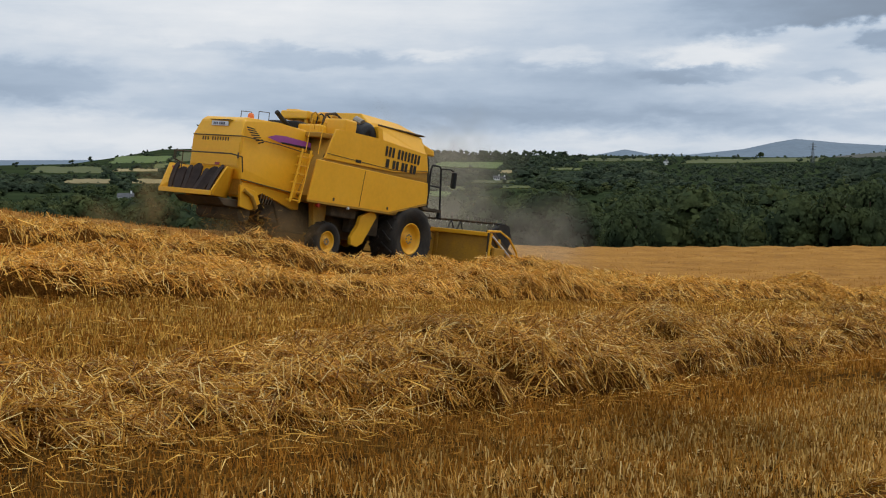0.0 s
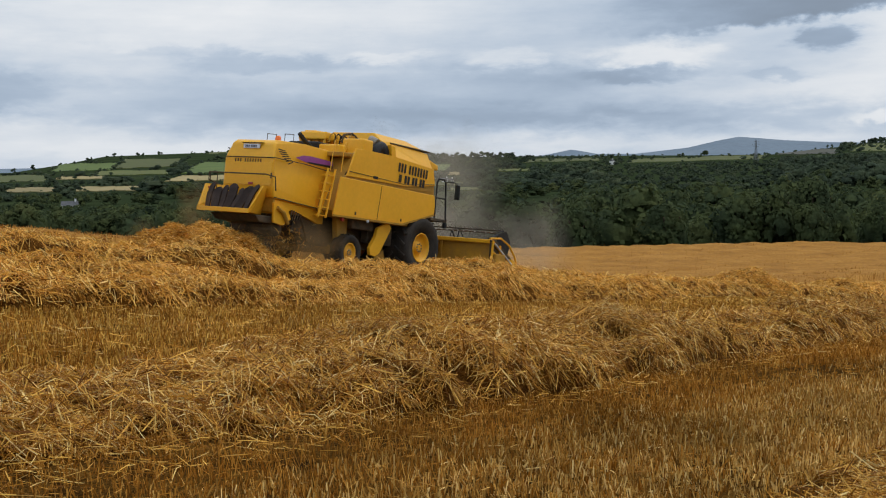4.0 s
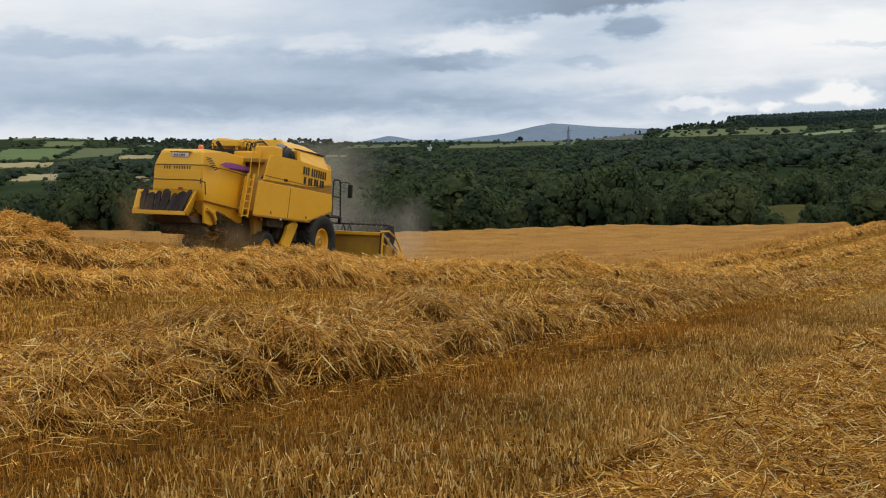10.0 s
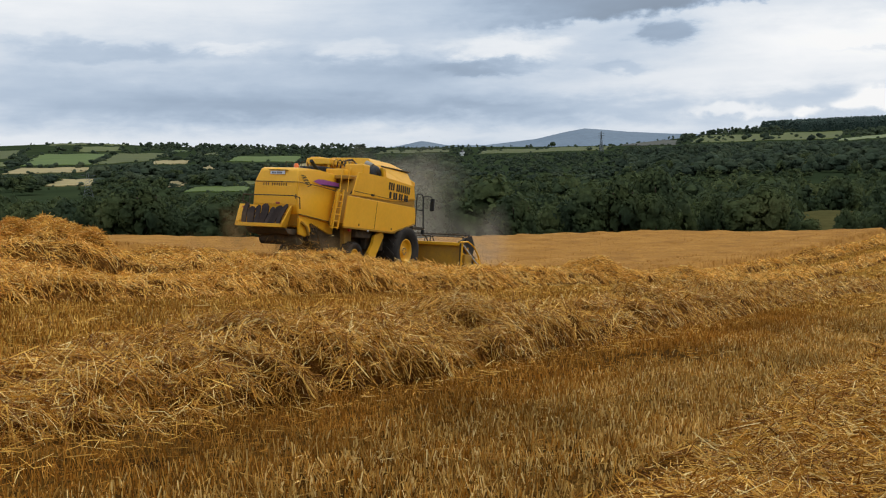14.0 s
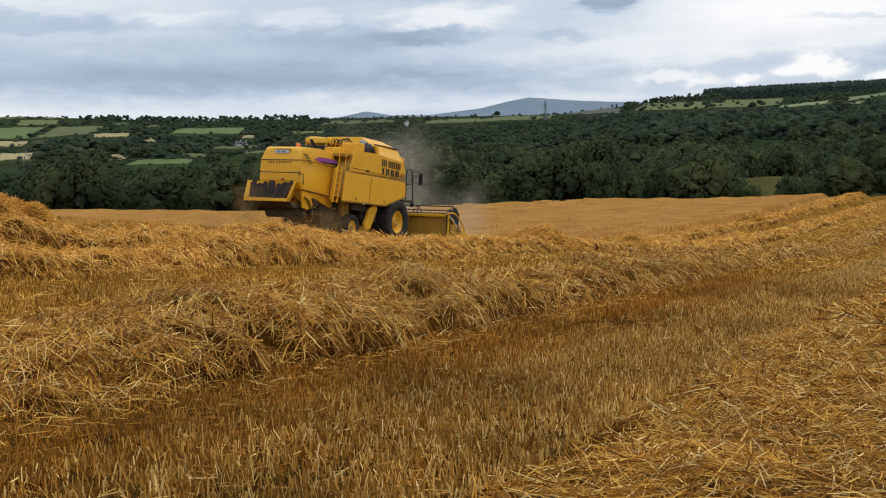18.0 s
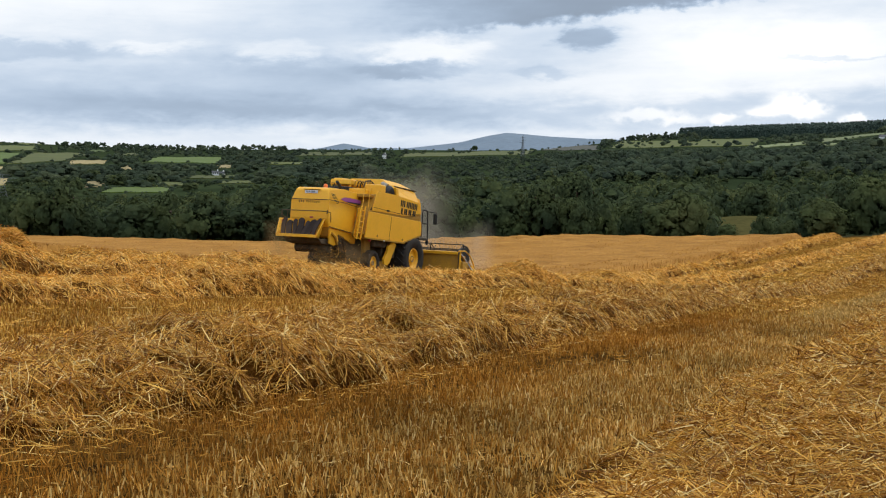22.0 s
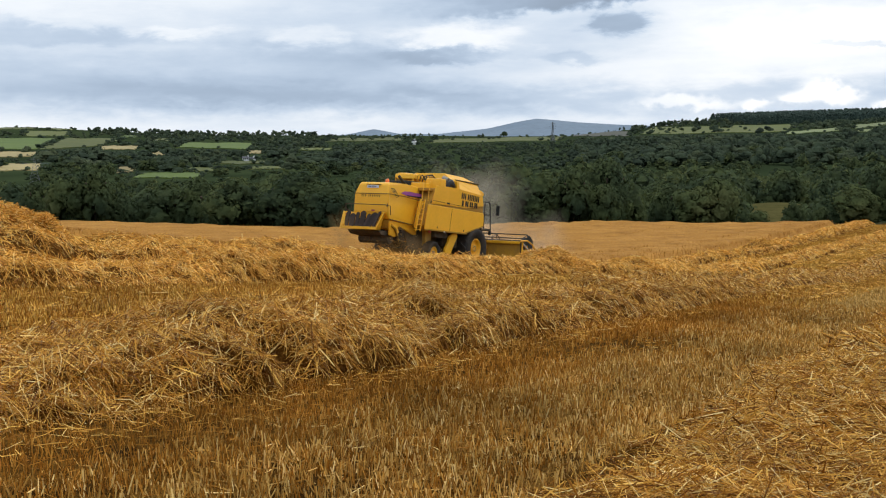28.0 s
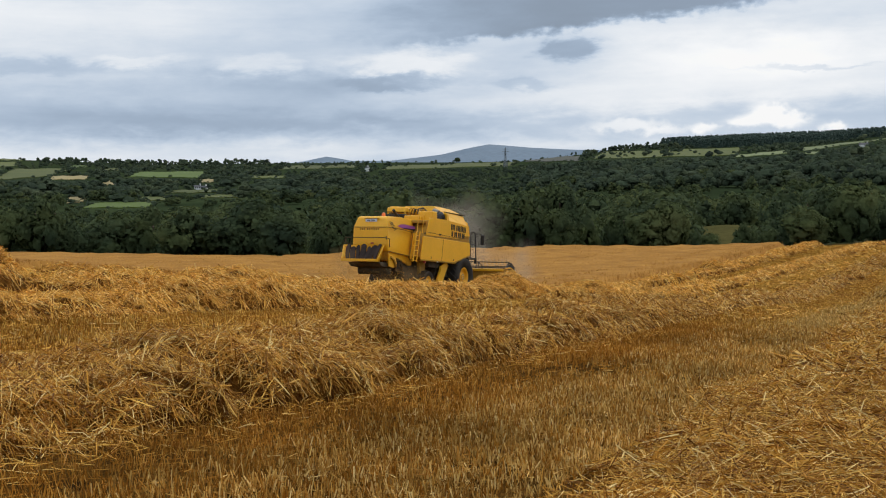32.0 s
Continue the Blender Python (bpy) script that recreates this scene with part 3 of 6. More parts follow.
def swath(label, mid, half, tall, seed, s0, s1, counts, fine_to=30, step=0.09, pocket=1.0, bend_right=1.0, front=3.6, material="straw", flat=2.0, back=(2.2, 0.75)):
    """A row of dropped straw: an uneven bed with tufts of stalks over it. tall: (place along, height). counts: (from, to, number, width, length)."""
    fine = np.concatenate([np.arange(s0, min(s1, fine_to), step), np.arange(min(s1, fine_to), s1, 0.4)])
    u = np.linspace(-1.2, 1.2, 46)
    S, U = np.meshgrid(fine, u, indexing="ij")
    w = half * (1 + 0.10 * wave(fine, seed + 9))[:, None]
    shift = (0.13 * wave(fine, seed + 5))[:, None]
    high = np.interp(fine, *zip(*tall))
    deep = np.minimum(high * 2, 1)[:, None]
    k = np.clip(1 - np.abs(U) ** np.where(U < 0, np.interp(S, [9, 15], [front, min(front, 2.2)]), back[0]), 0, 1)
    top = np.where(U < 0, 0.55, back[1])
    h = (high * (1 + 0.13 * wave(fine, seed)))[:, None] * k ** top
    h = h + (0.07 * rough(S.shape, ((13, 1.0),), seed + 4) + 0.05 * rough(S.shape, ((6, 1.0),), seed) + 0.03 * rough(S.shape, ((2, 1.0),), seed + 1)) * np.minimum(k * 2.5, 1) * deep
    # hollows, mostly in the flank towards the stubble, baring the shade-dark bed
    hollow = rough(S.shape, ((4, 1.0),), seed + 2) + 0.5 * rough(S.shape, ((2, 1.0),), seed + 3)
    hollow = np.interp(S, [9, 15], [1.0, 0.5]) * np.clip((hollow - 0.45) / 0.9, 0, 1) * np.where(U < -0.3, 1.0, 0.12) * pocket
    h = np.maximum(h - 0.2 * hollow * deep, 0.0 * h)
    bend = bend_right * drift(S)
    # the straw hangs out over its foot on the side towards the stubble
    ease = np.interp(S, [9, 15], [1.0, 0.3])
    hang = -0.26 * ease * half * np.clip(h / high[:, None], 0, 1) * np.clip(-U * 2.5, 0, 1)
    x, y = place(S, mid + bend + U * w + shift + hang)
    z = field_z(x, y) + h - 0.07
    n = len(u)
    i = (np.arange(len(fine) - 1)[:, None] * n + np.arange(n - 1)[None, :]).ravel()
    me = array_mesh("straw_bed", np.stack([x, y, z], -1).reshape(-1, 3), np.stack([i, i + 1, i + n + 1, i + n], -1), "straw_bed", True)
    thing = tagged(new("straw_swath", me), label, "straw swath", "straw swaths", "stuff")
    # fall of the surface along and across
    soft = (h + np.roll(h, 1, 1) + np.roll(h, -1, 1)) / 3
    rise_s, rise_u = np.gradient(soft, fine, u)
    rise_s, rise_p = np.clip(rise_s, -0.8, 0.8), np.clip(rise_u / w, -1.6, 1.6)
    chunks = []
    for a, b, number, width, length in counts:
        # tufts lie each their own way, and stand a little over their neighbours
        tufts = max(number // 18, 1)
        ts, tq = rng.uniform(a, b, tufts), rng.uniform(-1.02, 0.98, tufts)
        turn = rng.uniform(0, 6.28, tufts)
        draped = (np.abs(tq + 0.1) > 0.3) & (rng.uniform(0, 1, tufts) < 0.22)
        turn = np.where(draped, 1.571 + rng.normal(0, 0.55, tufts), turn)
        raised = rng.uniform(-0.03, 0.05, tufts) + 0.05 * (rng.uniform(0, 1, tufts) < 0.15)
        of = rng.integers(0, tufts, number)
        lone = rng.uniform(0, 1, number) < 0.35
        s = np.where(lone, rng.uniform(a, b, number), ts[of] + rng.normal(0, length * 0.42, number))
        q = np.where(lone, rng.uniform(-1.05, 1.0, number), tq[of] + rng.normal(0, length * 0.3 / half, number))
        q = np.clip(q, -1.15, 1.15)
        fi = np.clip(np.searchsorted(fine, s), 0, len(fine) - 1)
        ui = np.clip(((q + 1.2) / 2.4 * (n - 1)).round().astype(int), 0, n - 1)
        keep = rng.uniform(0, 1, number) > np.minimum(0.75 * hollow[fi, ui], 0.93)
        # the far side, which nobody sees, stays thin
        keep &= (q < 0.75) | (rng.uniform(0, 1, number) < 0.5)
        # and the lower flank towards the stubble
        keep &= rng.uniform(0, 1, number) < np.interp(q, [-1.1, -0.75, -0.45], [0.5, 0.65, 1.0])
        s, q, fi, ui, of, lone = s[keep], q[keep], fi[keep], ui[keep], of[keep], lone[keep]
        number = len(s)
        x, y = place(s, mid + bend_right * drift(s) + q * w[fi, 0] + shift[fi, 0] + hang[fi, ui])
        lift = np.where(lone, rng.uniform(-0.03, 0.06, number), raised[of] + rng.uniform(-0.025, 0.025, number))
        # a few stout straws lie on top
        stout = np.where(rng.uniform(0, 1, number) < 0.13, 1.0, 0.0)
        z = field_z(x, y) + np.maximum(h[fi, ui], 0) - 0.035 + (lift + 0.025 * stout) * deep[fi, 0]
        angle = np.where(lone, rng.uniform(0, 6.28, number), turn[of] + rng.normal(0, 0.75, number))
        steep = np.where(rng.uniform(0, 1, number) < 0.22, 0.8, 0.26)
        ax, ay = np.cos(angle), np.sin(angle)
        px, py = place(ax, ay)
        up = ax * (rise_s[fi, ui] - 0.09) + ay * (rise_p[fi, ui] + 0.06)
        way = np.stack([px, py, rng.normal(0, 1, number) * steep + up], -1)
        chunks.append(strips(np.stack([x, y, z], -1), way, length * rng.uniform(0.4, 1.4, number) * (1 + 0.25 * stout), width * rng.uniform(0.6, 1.3, number) * (1 + 0.6 * stout), rng.uniform(-0.15, 1, number) ** 3 * 0.28, width > 0.0082, flat))
    v, q = join(chunks)
    ob = tagged(new("loose_straw", array_mesh("loose_straw", v, q, material)), kind="stuff")
    ob.parent = thing
    return thing


NEAR = [(-6, 0.2), (3.2, 0.22), (4.6, 0.32), (6, 0.36), (9, 0.39), (14, 0.42), (30, 0.37), (50, 0.34), (128, 0.36)]
EVEN = [(0, 1.0), (130, 1.0)]


def scaled(f):
    return [(s, h * f) for s, h in EVEN]


swath("thin flattened golden straw beside the pale stubble", 0.95, 1.45, scaled(0.15), 11, -4, 110, [(3, 9, 22000, 0.0058, 0.23), (9, 16, 18000, 0.0072, 0.25), (16, 50, 20000, 0.013, 0.34), (50, 110, 4000, 0.03, 0.6)], pocket=0.8, front=4.6, flat=0.5)
swath("deep golden straw swath over brown stubble", 6.48, 1.32, NEAR, 21, -6, 128, [(1, 14, 112000, 0.0056, 0.21), (14, 30, 56000, 0.0083, 0.24), (30, 60, 26000, 0.016, 0.32), (60, 128, 22000, 0.028, 0.36)], 30, 0.06, back=(1.25, 1.0))
swath("golden straw swath halfway across the field", 12.65, 1.15, scaled(0.42), 33, -2, 130, [(3, 22, 76000, 0.0083, 0.19), (22, 60, 60000, 0.0120, 0.25), (60, 130, 26000, 0.03, 0.38)], pocket=0.3, bend_right=1.7, material="straw_pale")
swath("golden straw swath next to the harvester's track", 16.6, 1.15, scaled(0.50), 47, 0, 132, [(6, 30, 48000, 0.0095, 0.21), (30, 70, 42000, 0.015, 0.28), (70, 132, 24000, 0.032, 0.40)], pocket=0.4, material="straw_pale")
swath("fresh straw swath behind the harvester", 21.8, 1.1, scaled(0.5), 59, 6, 18.5, [(8, 18.5, 14000, 0.013, 0.38)])


def stubble(label, material, blocks):
    """Cut stalks in drill rows. blocks: s from, s to, p from, p to, rows apart, stalks a metre, width, height."""
    chunks = []
    for s0, s1, p0, p1, row, per, width, tall in blocks:
        rows = np.arange(p0, p1, row)
        n = int(len(rows) * (s1 - s0) * per)
        s = rng.uniform(s0, s1, n)
        p = rng.choice(rows, n) + rng.normal(0, row * 0.16, n)
        keep = (wave(s * 1.3, 5) + wave(p * 2.9 + s * 0.4, 8) + rng.normal(0, 0.6, n)) > -1.1
        s, p = s[keep], p[keep]
        n = len(s)
        x, y = place(s, p + drift(s))
        h = tall * rng.uniform(0.55, 1.25, n)
        way = np.stack([rng.normal(0, 0.27, n), rng.normal(0, 0.27, n), np.ones(n)], -1)
        at = np.stack([x, y, field_z(x, y) + h * 0.42], -1)
        chunks.append(strips(at, way, h, width * rng.uniform(0.75, 1.3, n), np.zeros(n), True))
        # fallen bits between the rows
        k = n // 8
        s, p = rng.uniform(s0, s1, k), rng.uniform(p0, p1, k)
        x, y = place(s, p + drift(s))
        at = np.stack([x, y, field_z(x, y) + rng.uniform(0.01, 0.06, k)], -1)
        way = np.stack([rng.normal(size=k), rng.normal(size=k), rng.normal(0, 0.12, k)], -1)
        chunks.append(strips(at, way, rng.uniform(0.04, 0.13, k), width * rng.uniform(0.6, 1.0, k), np.zeros(k), True))
    v, q = join(chunks)
    tagged(new("stubble", array_mesh("stubble", v, q, material)), label, "stubble", "", "stuff")


stubble("brown barley stubble between two straw swaths", "stubble",
        [(2, 8, 4.0, 5.5, 0.125, 130, 0.0062, 0.075), (8, 14, 4.0, 5.5, 0.125, 130, 0.0080, 0.085), (14, 27, 4.0, 5.5, 0.125, 90, 0.012, 0.09), (2, 8, 3.4, 4.0, 0.125, 80, 0.0062, 0.075), (8, 14, 3.4, 4.0, 0.125, 80, 0.008, 0.085), (14, 27, 3.2, 4.0, 0.125, 56, 0.012, 0.09), (2, 14, 2.5, 3.4, 0.125, 34, 0.0085, 0.09), (14, 27, 2.0, 3.2, 0.125, 26, 0.012, 0.09),
         (2, 12, 2.1, 3.4, 0.125, 14, 0.008, 0.09), (3, 20, 7.4, 11.7, 0.125, 50, 0.011, 0.10),
         (27, 60, 3.5, 5.7, 0.16, 42, 0.021, 0.10), (58, 100, 3.3, 5.5, 0.25, 30, 0.035, 0.10), (20, 60, 7.8, 11.6, 0.16, 26, 0.022, 0.10), (60, 128, 7.7, 11.2, 0.3, 12, 0.04, 0.10), (20, 60, 13.6, 15.7, 0.25, 26, 0.018, 0.11), (60, 128, 13.1, 15.7, 0.3, 14, 0.04, 0.11)])
stubble("golden stubble between the farther swaths", "stubble_gold",
        [(25, 60, 3.3, 5.6, 0.16, 14, 0.018, 0.11), (58, 82, 3.3, 5.4, 0.3, 8, 0.04, 0.11), (2, 20, 7.3, 11.7, 0.125, 30, 0.011, 0.10), (20, 60, 7.8, 11.6, 0.16, 20, 0.016, 0.11), (4, 60, 13.4, 15.8, 0.25, 24, 0.018, 0.12), (60, 130, 7.6, 10.8, 0.35, 22, 0.045, 0.12), (60, 130, 12.8, 15.9, 0.35, 16, 0.045, 0.12), (80, 130, 2.0, 5.6, 0.35, 20, 0.045, 0.12), (4, 60, 17.8, 24.2, 0.3, 20, 0.022, 0.14)])
stubble("pale bleached stubble along a wheel track", "stubble_pale",
        [(2, 8, 2.3, 3.7, 0.125, 80, 0.009, 0.09), (8, 14, 2.3, 3.7, 0.125, 80, 0.011, 0.095), (2, 14, 3.7, 4.3, 0.125, 34, 0.009, 0.09), (14, 34, 2.2, 3.6, 0.125, 50, 0.012, 0.10), (14, 34, 3.6, 4.3, 0.125, 24, 0.012, 0.10), (34, 90, 2.0, 3.7, 0.25, 20, 0.028, 0.11), (2, 12, -1.5, 0.0, 0.125, 30, 0.010, 0.09),
         (3, 22, 9.2, 10.2, 0.125, 16, 0.010, 0.10)])


def build_crop():
    """Standing ripe crop beyond the machine: an uneven top with stalks, and ears along its edge."""
    s = np.arange(-12, 134, 0.8)
    p = np.concatenate([np.arange(19.0, 60, 0.8), np.arange(60, 125, 2.5)])
    S, P = np.meshgrid(s, p, indexing="ij")
    x, y = place(S, P + drift(S))
    top = 0.62 + 0.05 * np.sin(x * 1.9 + 2 * np.sin(y * 0.7)) + 0.04 * np.sin(y * 2.7)
    top = top - 0.15 * np.exp(-((P - 33) / 0.5) ** 2) - 0.15 * np.exp(-((P - 47) / 0.5) ** 2)
    inside = (S < field_end(P)) & ((P > 24.5) | (S > 57))
    z = field_z(x, y) + np.where(inside, top, -0.4)
    z[:, 0] -= 0.6
    n = len(p)
    i = (np.arange(len(s) - 1)[:, None] * n + np.arange(n - 1)[None, :]).ravel()
    quads = np.stack([i, i + 1, i + n + 1, i + n], -1)
    quads = quads[inside.ravel()[quads].any(1)]
    me = array_mesh("crop_bed", np.stack([x, y, z], -1).reshape(-1, 3), quads, "crop_bed", True)
    thing = tagged(new("standing_barley", me), "uncut ripe barley standing to the field's end", "crop", "", "stuff")
    chunks = []
    for s0, s1, p0, p1, k, w in ((8, 70, 24.5, 26.5, 16000, 0.02), (8, 80, 26, 44, 16000, 0.02), (70, 131, 26, 80, 14000, 0.03), (56, 130, 19.2, 24.6, 9000, 0.025)):
        ss, pp = rng.uniform(s0, s1, k), rng.uniform(p0, p1, k)
        ok = ss < field_end(pp) - 0.5
        ss, pp = ss[ok], pp[ok]
        k = len(ss)
        x, y = place(ss, pp + drift(ss))
        h = rng.uniform(0.5, 0.74, k)
        at = np.stack([x, y, field_z(x, y) + h * 0.5], -1)
        chunks.append(strips(at, np.stack([rng.normal(0, 0.22, k), rng.normal(0, 0.22, k), np.ones(k)], -1), h, w * rng.uniform(0.7, 1.3, k), np.zeros(k), True))
    v, q = join(chunks)
    ob = new("ears", array_mesh("ears", v, q, "crop"))
    ob.parent = thing


M["crop_bed"] = surface("crop_bed", [(0.3, (0.273, 0.125, 0.026)), (0.5, (0.365, 0.172, 0.036)), (0.7, (0.440, 0.219, 0.050))], 0.30, 0.9, 0.22, spec=0.05, bump=0.8, bump_scale=6, distance=0.08)
build_crop()


# ---- far fields, woods and hills ----
WEST_FIELDS = [  # bearing from, to, height from, to (degrees), lean of the sides, rise of the near and the far edge, kind
    (-24.6, -21.6, 0.14, 0.66, 0.9, 0.03, 0.0, "meadow"), (-21.5, -18.85, 0.15, 0.65, 1.2, 0.17, 0.01, "pasture"), (-22.2, -20.2, 0.75, 1.0, 0.1, 0.03, -0.03, "pasture"), (-23.4, -21.6, 1.06, 1.14, 0.0, 0.01, 0.0, "pasture"),
    (-18.86, -17.29, 0.15, 0.31, 0.16, 0.0, 0.0, "ripe"), (-16.68, -15.98, -0.12, 0.07, 0.35, 0.0, 0.0, "ripe"), (-15.4, -11.9, 0.24, 0.45, 0.3, -0.09, 0.0, "meadow"), (-25.4, -21.9, -0.22, 0.04, 0.8, 0.05, 0.0, "ripe"),
    (-23.6, -21.3, -0.80, -0.50, 0.85, 0.02, -0.02, "ripe"), (-18.15, -17.4, -0.94, -0.65, 0.2, 0.05, -0.04, "ripe"), (-17.4, -14.67, -1.17, -0.94, 0.45, -0.04, -0.03, "meadow"), (-14.93, -13.76, -0.88, -0.71, 0.1, 0.0, 0.0, "pasture")]
LOW_FIELDS = [  # the same, beside them
    (-21.0, -19.95, 1.04, 1.12, 0.05, 0.0, 0.0, "pasture"), (-18.0, -17.2, 0.70, 0.80, 0.1, 0.0, 0.0, "meadow"), (-16.5, -15.7, 0.55, 0.65, 0.1, 0.0, 0.0, "pasture"), (-27.6, -24.9, 0.40, 0.84, 0.5, 0.08, 0.0, "pasture"),
    (-30.4, -27.8, 0.30, 0.66, 0.5, 0.05, 0.0, "meadow"), (-28.6, -25.2, 0.08, 0.31, 0.4, 0.06, 0.0, "pasture"), (-33.8, -30.7, -0.15, 0.15, 0.3, 0.0, 0.0, "pasture"), (-29.4, -26.4, -0.62, -0.42, 0.3, 0.0, 0.0, "ripe"),
    (-32.4, -30.2, -0.62, -0.42, 0.2, 0.0, 0.0, "ripe"), (-30.2, -28.2, -0.06, 0.06, 0.2, 0.0, 0.0, "ripe"), (-12.2, -11.4, -0.06, 0.08, 0.1, 0.0, 0.0, "ripe")]
EAST_FIELDS = [  # the same, farther east
    (-12.1, -10.4, -0.80, -0.67, 0.2, 0.0, 0.0, "pasture"), (-8.5, -4.9, 0.50, 0.66, 0.3, 0.05, 0.03, "pasture"), (-3.6, 2.6, 0.42, 0.60, 0.3, 0.12, 0.13, "pasture"), (6.4, 13.0, 0.80, 1.12, 0.5, 0.08, 0.10, "pasture"),
    (12.92, 15.3, 0.76, 0.86, 0.08, 0.15, 0.20, "pasture_pale"), (15.96, 20.4, 1.0, 1.16, 0.0, 0.58, 0.42, "pasture_pale"), (16.0, 16.8, 0.83, 0.93, 0.05, 0.06, 0.06, "pasture_pale"),
    (-13.8, -11.2, -0.55, -0.42, 0.2, 0.0, 0.0, "pasture"), (3.2, 5.8, 0.72, 0.95, 0.2, 0.0, 0.0, "moor"), (-10.0, -8.2, 0.1, 0.2, 0.2, 0.0, 0.0, "pasture")]
FIELDS = WEST_FIELDS + LOW_FIELDS + EAST_FIELDS
BOUNDS, BORDERS = [], []


def build_fields():
    kinds = {"meadow": "deep green meadow on the far hillside", "pasture": "green pasture between hedges on the far hillside", "pasture_pale": "pale green strip of pasture below the conifers", "ripe": "ripe tan corn field on the far hillside", "moor": "brown heath below the mountain"}
    for k, (a0, a1, e0, e1, lean, rise, high, kind) in enumerate(FIELDS):
        bm = bmesh.new()
        grid = []
        for j in range(9):
            row = []
            for i in range(17):
                u, f = i / 16, j / 8
                az = a0 + (a1 - a0) * u + lean * f + 0.03 * math.sin(j * 1.3 + k)
                el = e0 + rise * u + f * (e1 + high * u - e0 - rise * u) + 0.012 * math.sin(i * 0.8 + k)
                d = slope_distance(az, el)
                x, y = d * math.sin(radians(az)), d * math.cos(radians(az))
                row.append(bm.verts.new((x, y, float(land_z(np.array(x), np.array(y))) + 0.6)))
            grid.append(row)
        BORDERS.extend([[v.co[:2] for v in grid[0]], [v.co[:2] for v in grid[-1]], [r[0].co[:2] for r in grid], [r[-1].co[:2] for r in grid]])
        for r, q in zip(grid, grid[1:]):
            for i in range(16):
                bm.faces.new((r[i], r[i + 1], q[i + 1], q[i]))
        g = bmesh.ops.extrude_face_region(bm, geom=bm.faces[:])
        bmesh.ops.translate(bm, vec=(0, 0, -1.5), verts=[v for v in g["geom"] if isinstance(v, bmesh.types.BMVert)])
        tagged(part("hill_field", bm, kind), kinds[kind], "field", "fields on the far hills", "structure")
    # an olive clearing inside the near woods
    BOUNDS.append((10.5, 14.7, 205, 330))
    bm = bmesh.new()
    rows = [[bm.verts.new((d * math.sin(radians(a)), d * math.cos(radians(a)), float(land_z(np.array(d * math.sin(radians(a))), np.array(d * math.cos(radians(a))))) + 0.25)) for a in np.linspace(10.9, 14.4, 25)] for d in np.linspace(205, 335, 25)]
    for r, q in zip(rows, rows[1:]):
        for i in range(24):
            bm.faces.new((r[i], r[i + 1], q[i + 1], q[i]))
    tagged(part("clearing", bm, "rough_grass"), "olive rough grass clearing among the woods", "clearing", "", "structure")


build_fields()


def ball(n, m):
    """Unit sphere grid: directions and quads."""
    th, ph = np.arange(n) * 2 * np.pi / n, np.linspace(0.28, np.pi - 0.5, m)
    T, P = np.meshgrid(th, ph)
    v = np.stack([np.sin(P) * np.cos(T), np.sin(P) * np.sin(T), np.cos(P)], -1).reshape(-1, 3)
    i = np.arange(m - 1)[:, None] * n + np.arange(n)[None, :]
    j = np.arange(m - 1)[:, None] * n + (np.arange(n)[None, :] + 1) % n
    return v, np.stack([i, i + n, j + n, j], -1).reshape(-1, 4)


def crown(cards, size, seed, lumps=8, grid=(8, 5), small=1.0, even=0.0, core=0.75, uneven=0.22):
    """A unit crown (base 0, top 1, about 0.9 wide) of rounded clumps with loose leaves on them: vertices, quads, soft normals."""
    g = np.random.default_rng(seed)
    a = np.arange(lumps) * 2.4 + g.uniform(0, 6)
    f = (np.arange(lumps) + 0.5) / lumps
    out = 0.30 * np.sqrt(np.clip(1 - (2 * f - 0.75) ** 2, 0.05, 1)) * g.uniform(0.7, 1.15, lumps)
    mid = np.stack([out * np.cos(a), out * np.sin(a), 0.22 + 0.58 * f + g.normal(0, 0.03, lumps)], -1)
    rad = g.uniform(0.13, 0.26, lumps) * small
    bv, bq = ball(*grid)
    vs, ns, qs, o = [], [], [], 0
    for k in range(lumps):
        r = rad[k] * (1 + g.normal(0, uneven, (len(bv), 1)))
        vs.append(mid[k] + bv * r * core)
        ns.append(bv * 0.30 + (vs[-1] - np.array([0, 0, 0.35])) * 1.1)
        qs.append(bq + o)
        o += len(bv)
    c = g.choice(lumps, cards, p=rad ** 2 / (rad ** 2).sum())
    d = g.normal(size=(cards, 3))
    d[:, 2] = np.where(d[:, 2] < -0.8, -d[:, 2], d[:, 2])
    d /= np.linalg.norm(d, axis=1, keepdims=True)
    at = mid[c] + d * rad[c][:, None] * g.uniform(0.9, 1.25, (cards, 1))
    nor = d + g.normal(0, 0.27, (cards, 3))
    nor /= np.linalg.norm(nor, axis=1, keepdims=True)
    u = np.cross(nor, g.normal(size=(cards, 3)))
    u /= np.linalg.norm(u, axis=1, keepdims=True)
    b = np.cross(nor, u)
    w = size * g.uniform(0.5, 1.4, (cards, 1))
    vs.append(np.stack([at - u * w - b * w * 0.4, at + u * w * 0.3 - b * w, at + u * w + b * w * 0.5, at - u * w * 0.4 + b * w], 1).reshape(-1, 3))
    ns.append(np.repeat(d * 0.3 + (at - np.array([0, 0, 0.35])) * 1.1 + nor * 0.45, 4, 0))
    qs.append(o + np.arange(4 * cards).reshape(-1, 4))
    v, n = np.concatenate(vs), np.concatenate(ns) + np.array([0, 0, even])
    return v, np.concatenate(qs), n / np.linalg.norm(n, axis=1, keepdims=True)


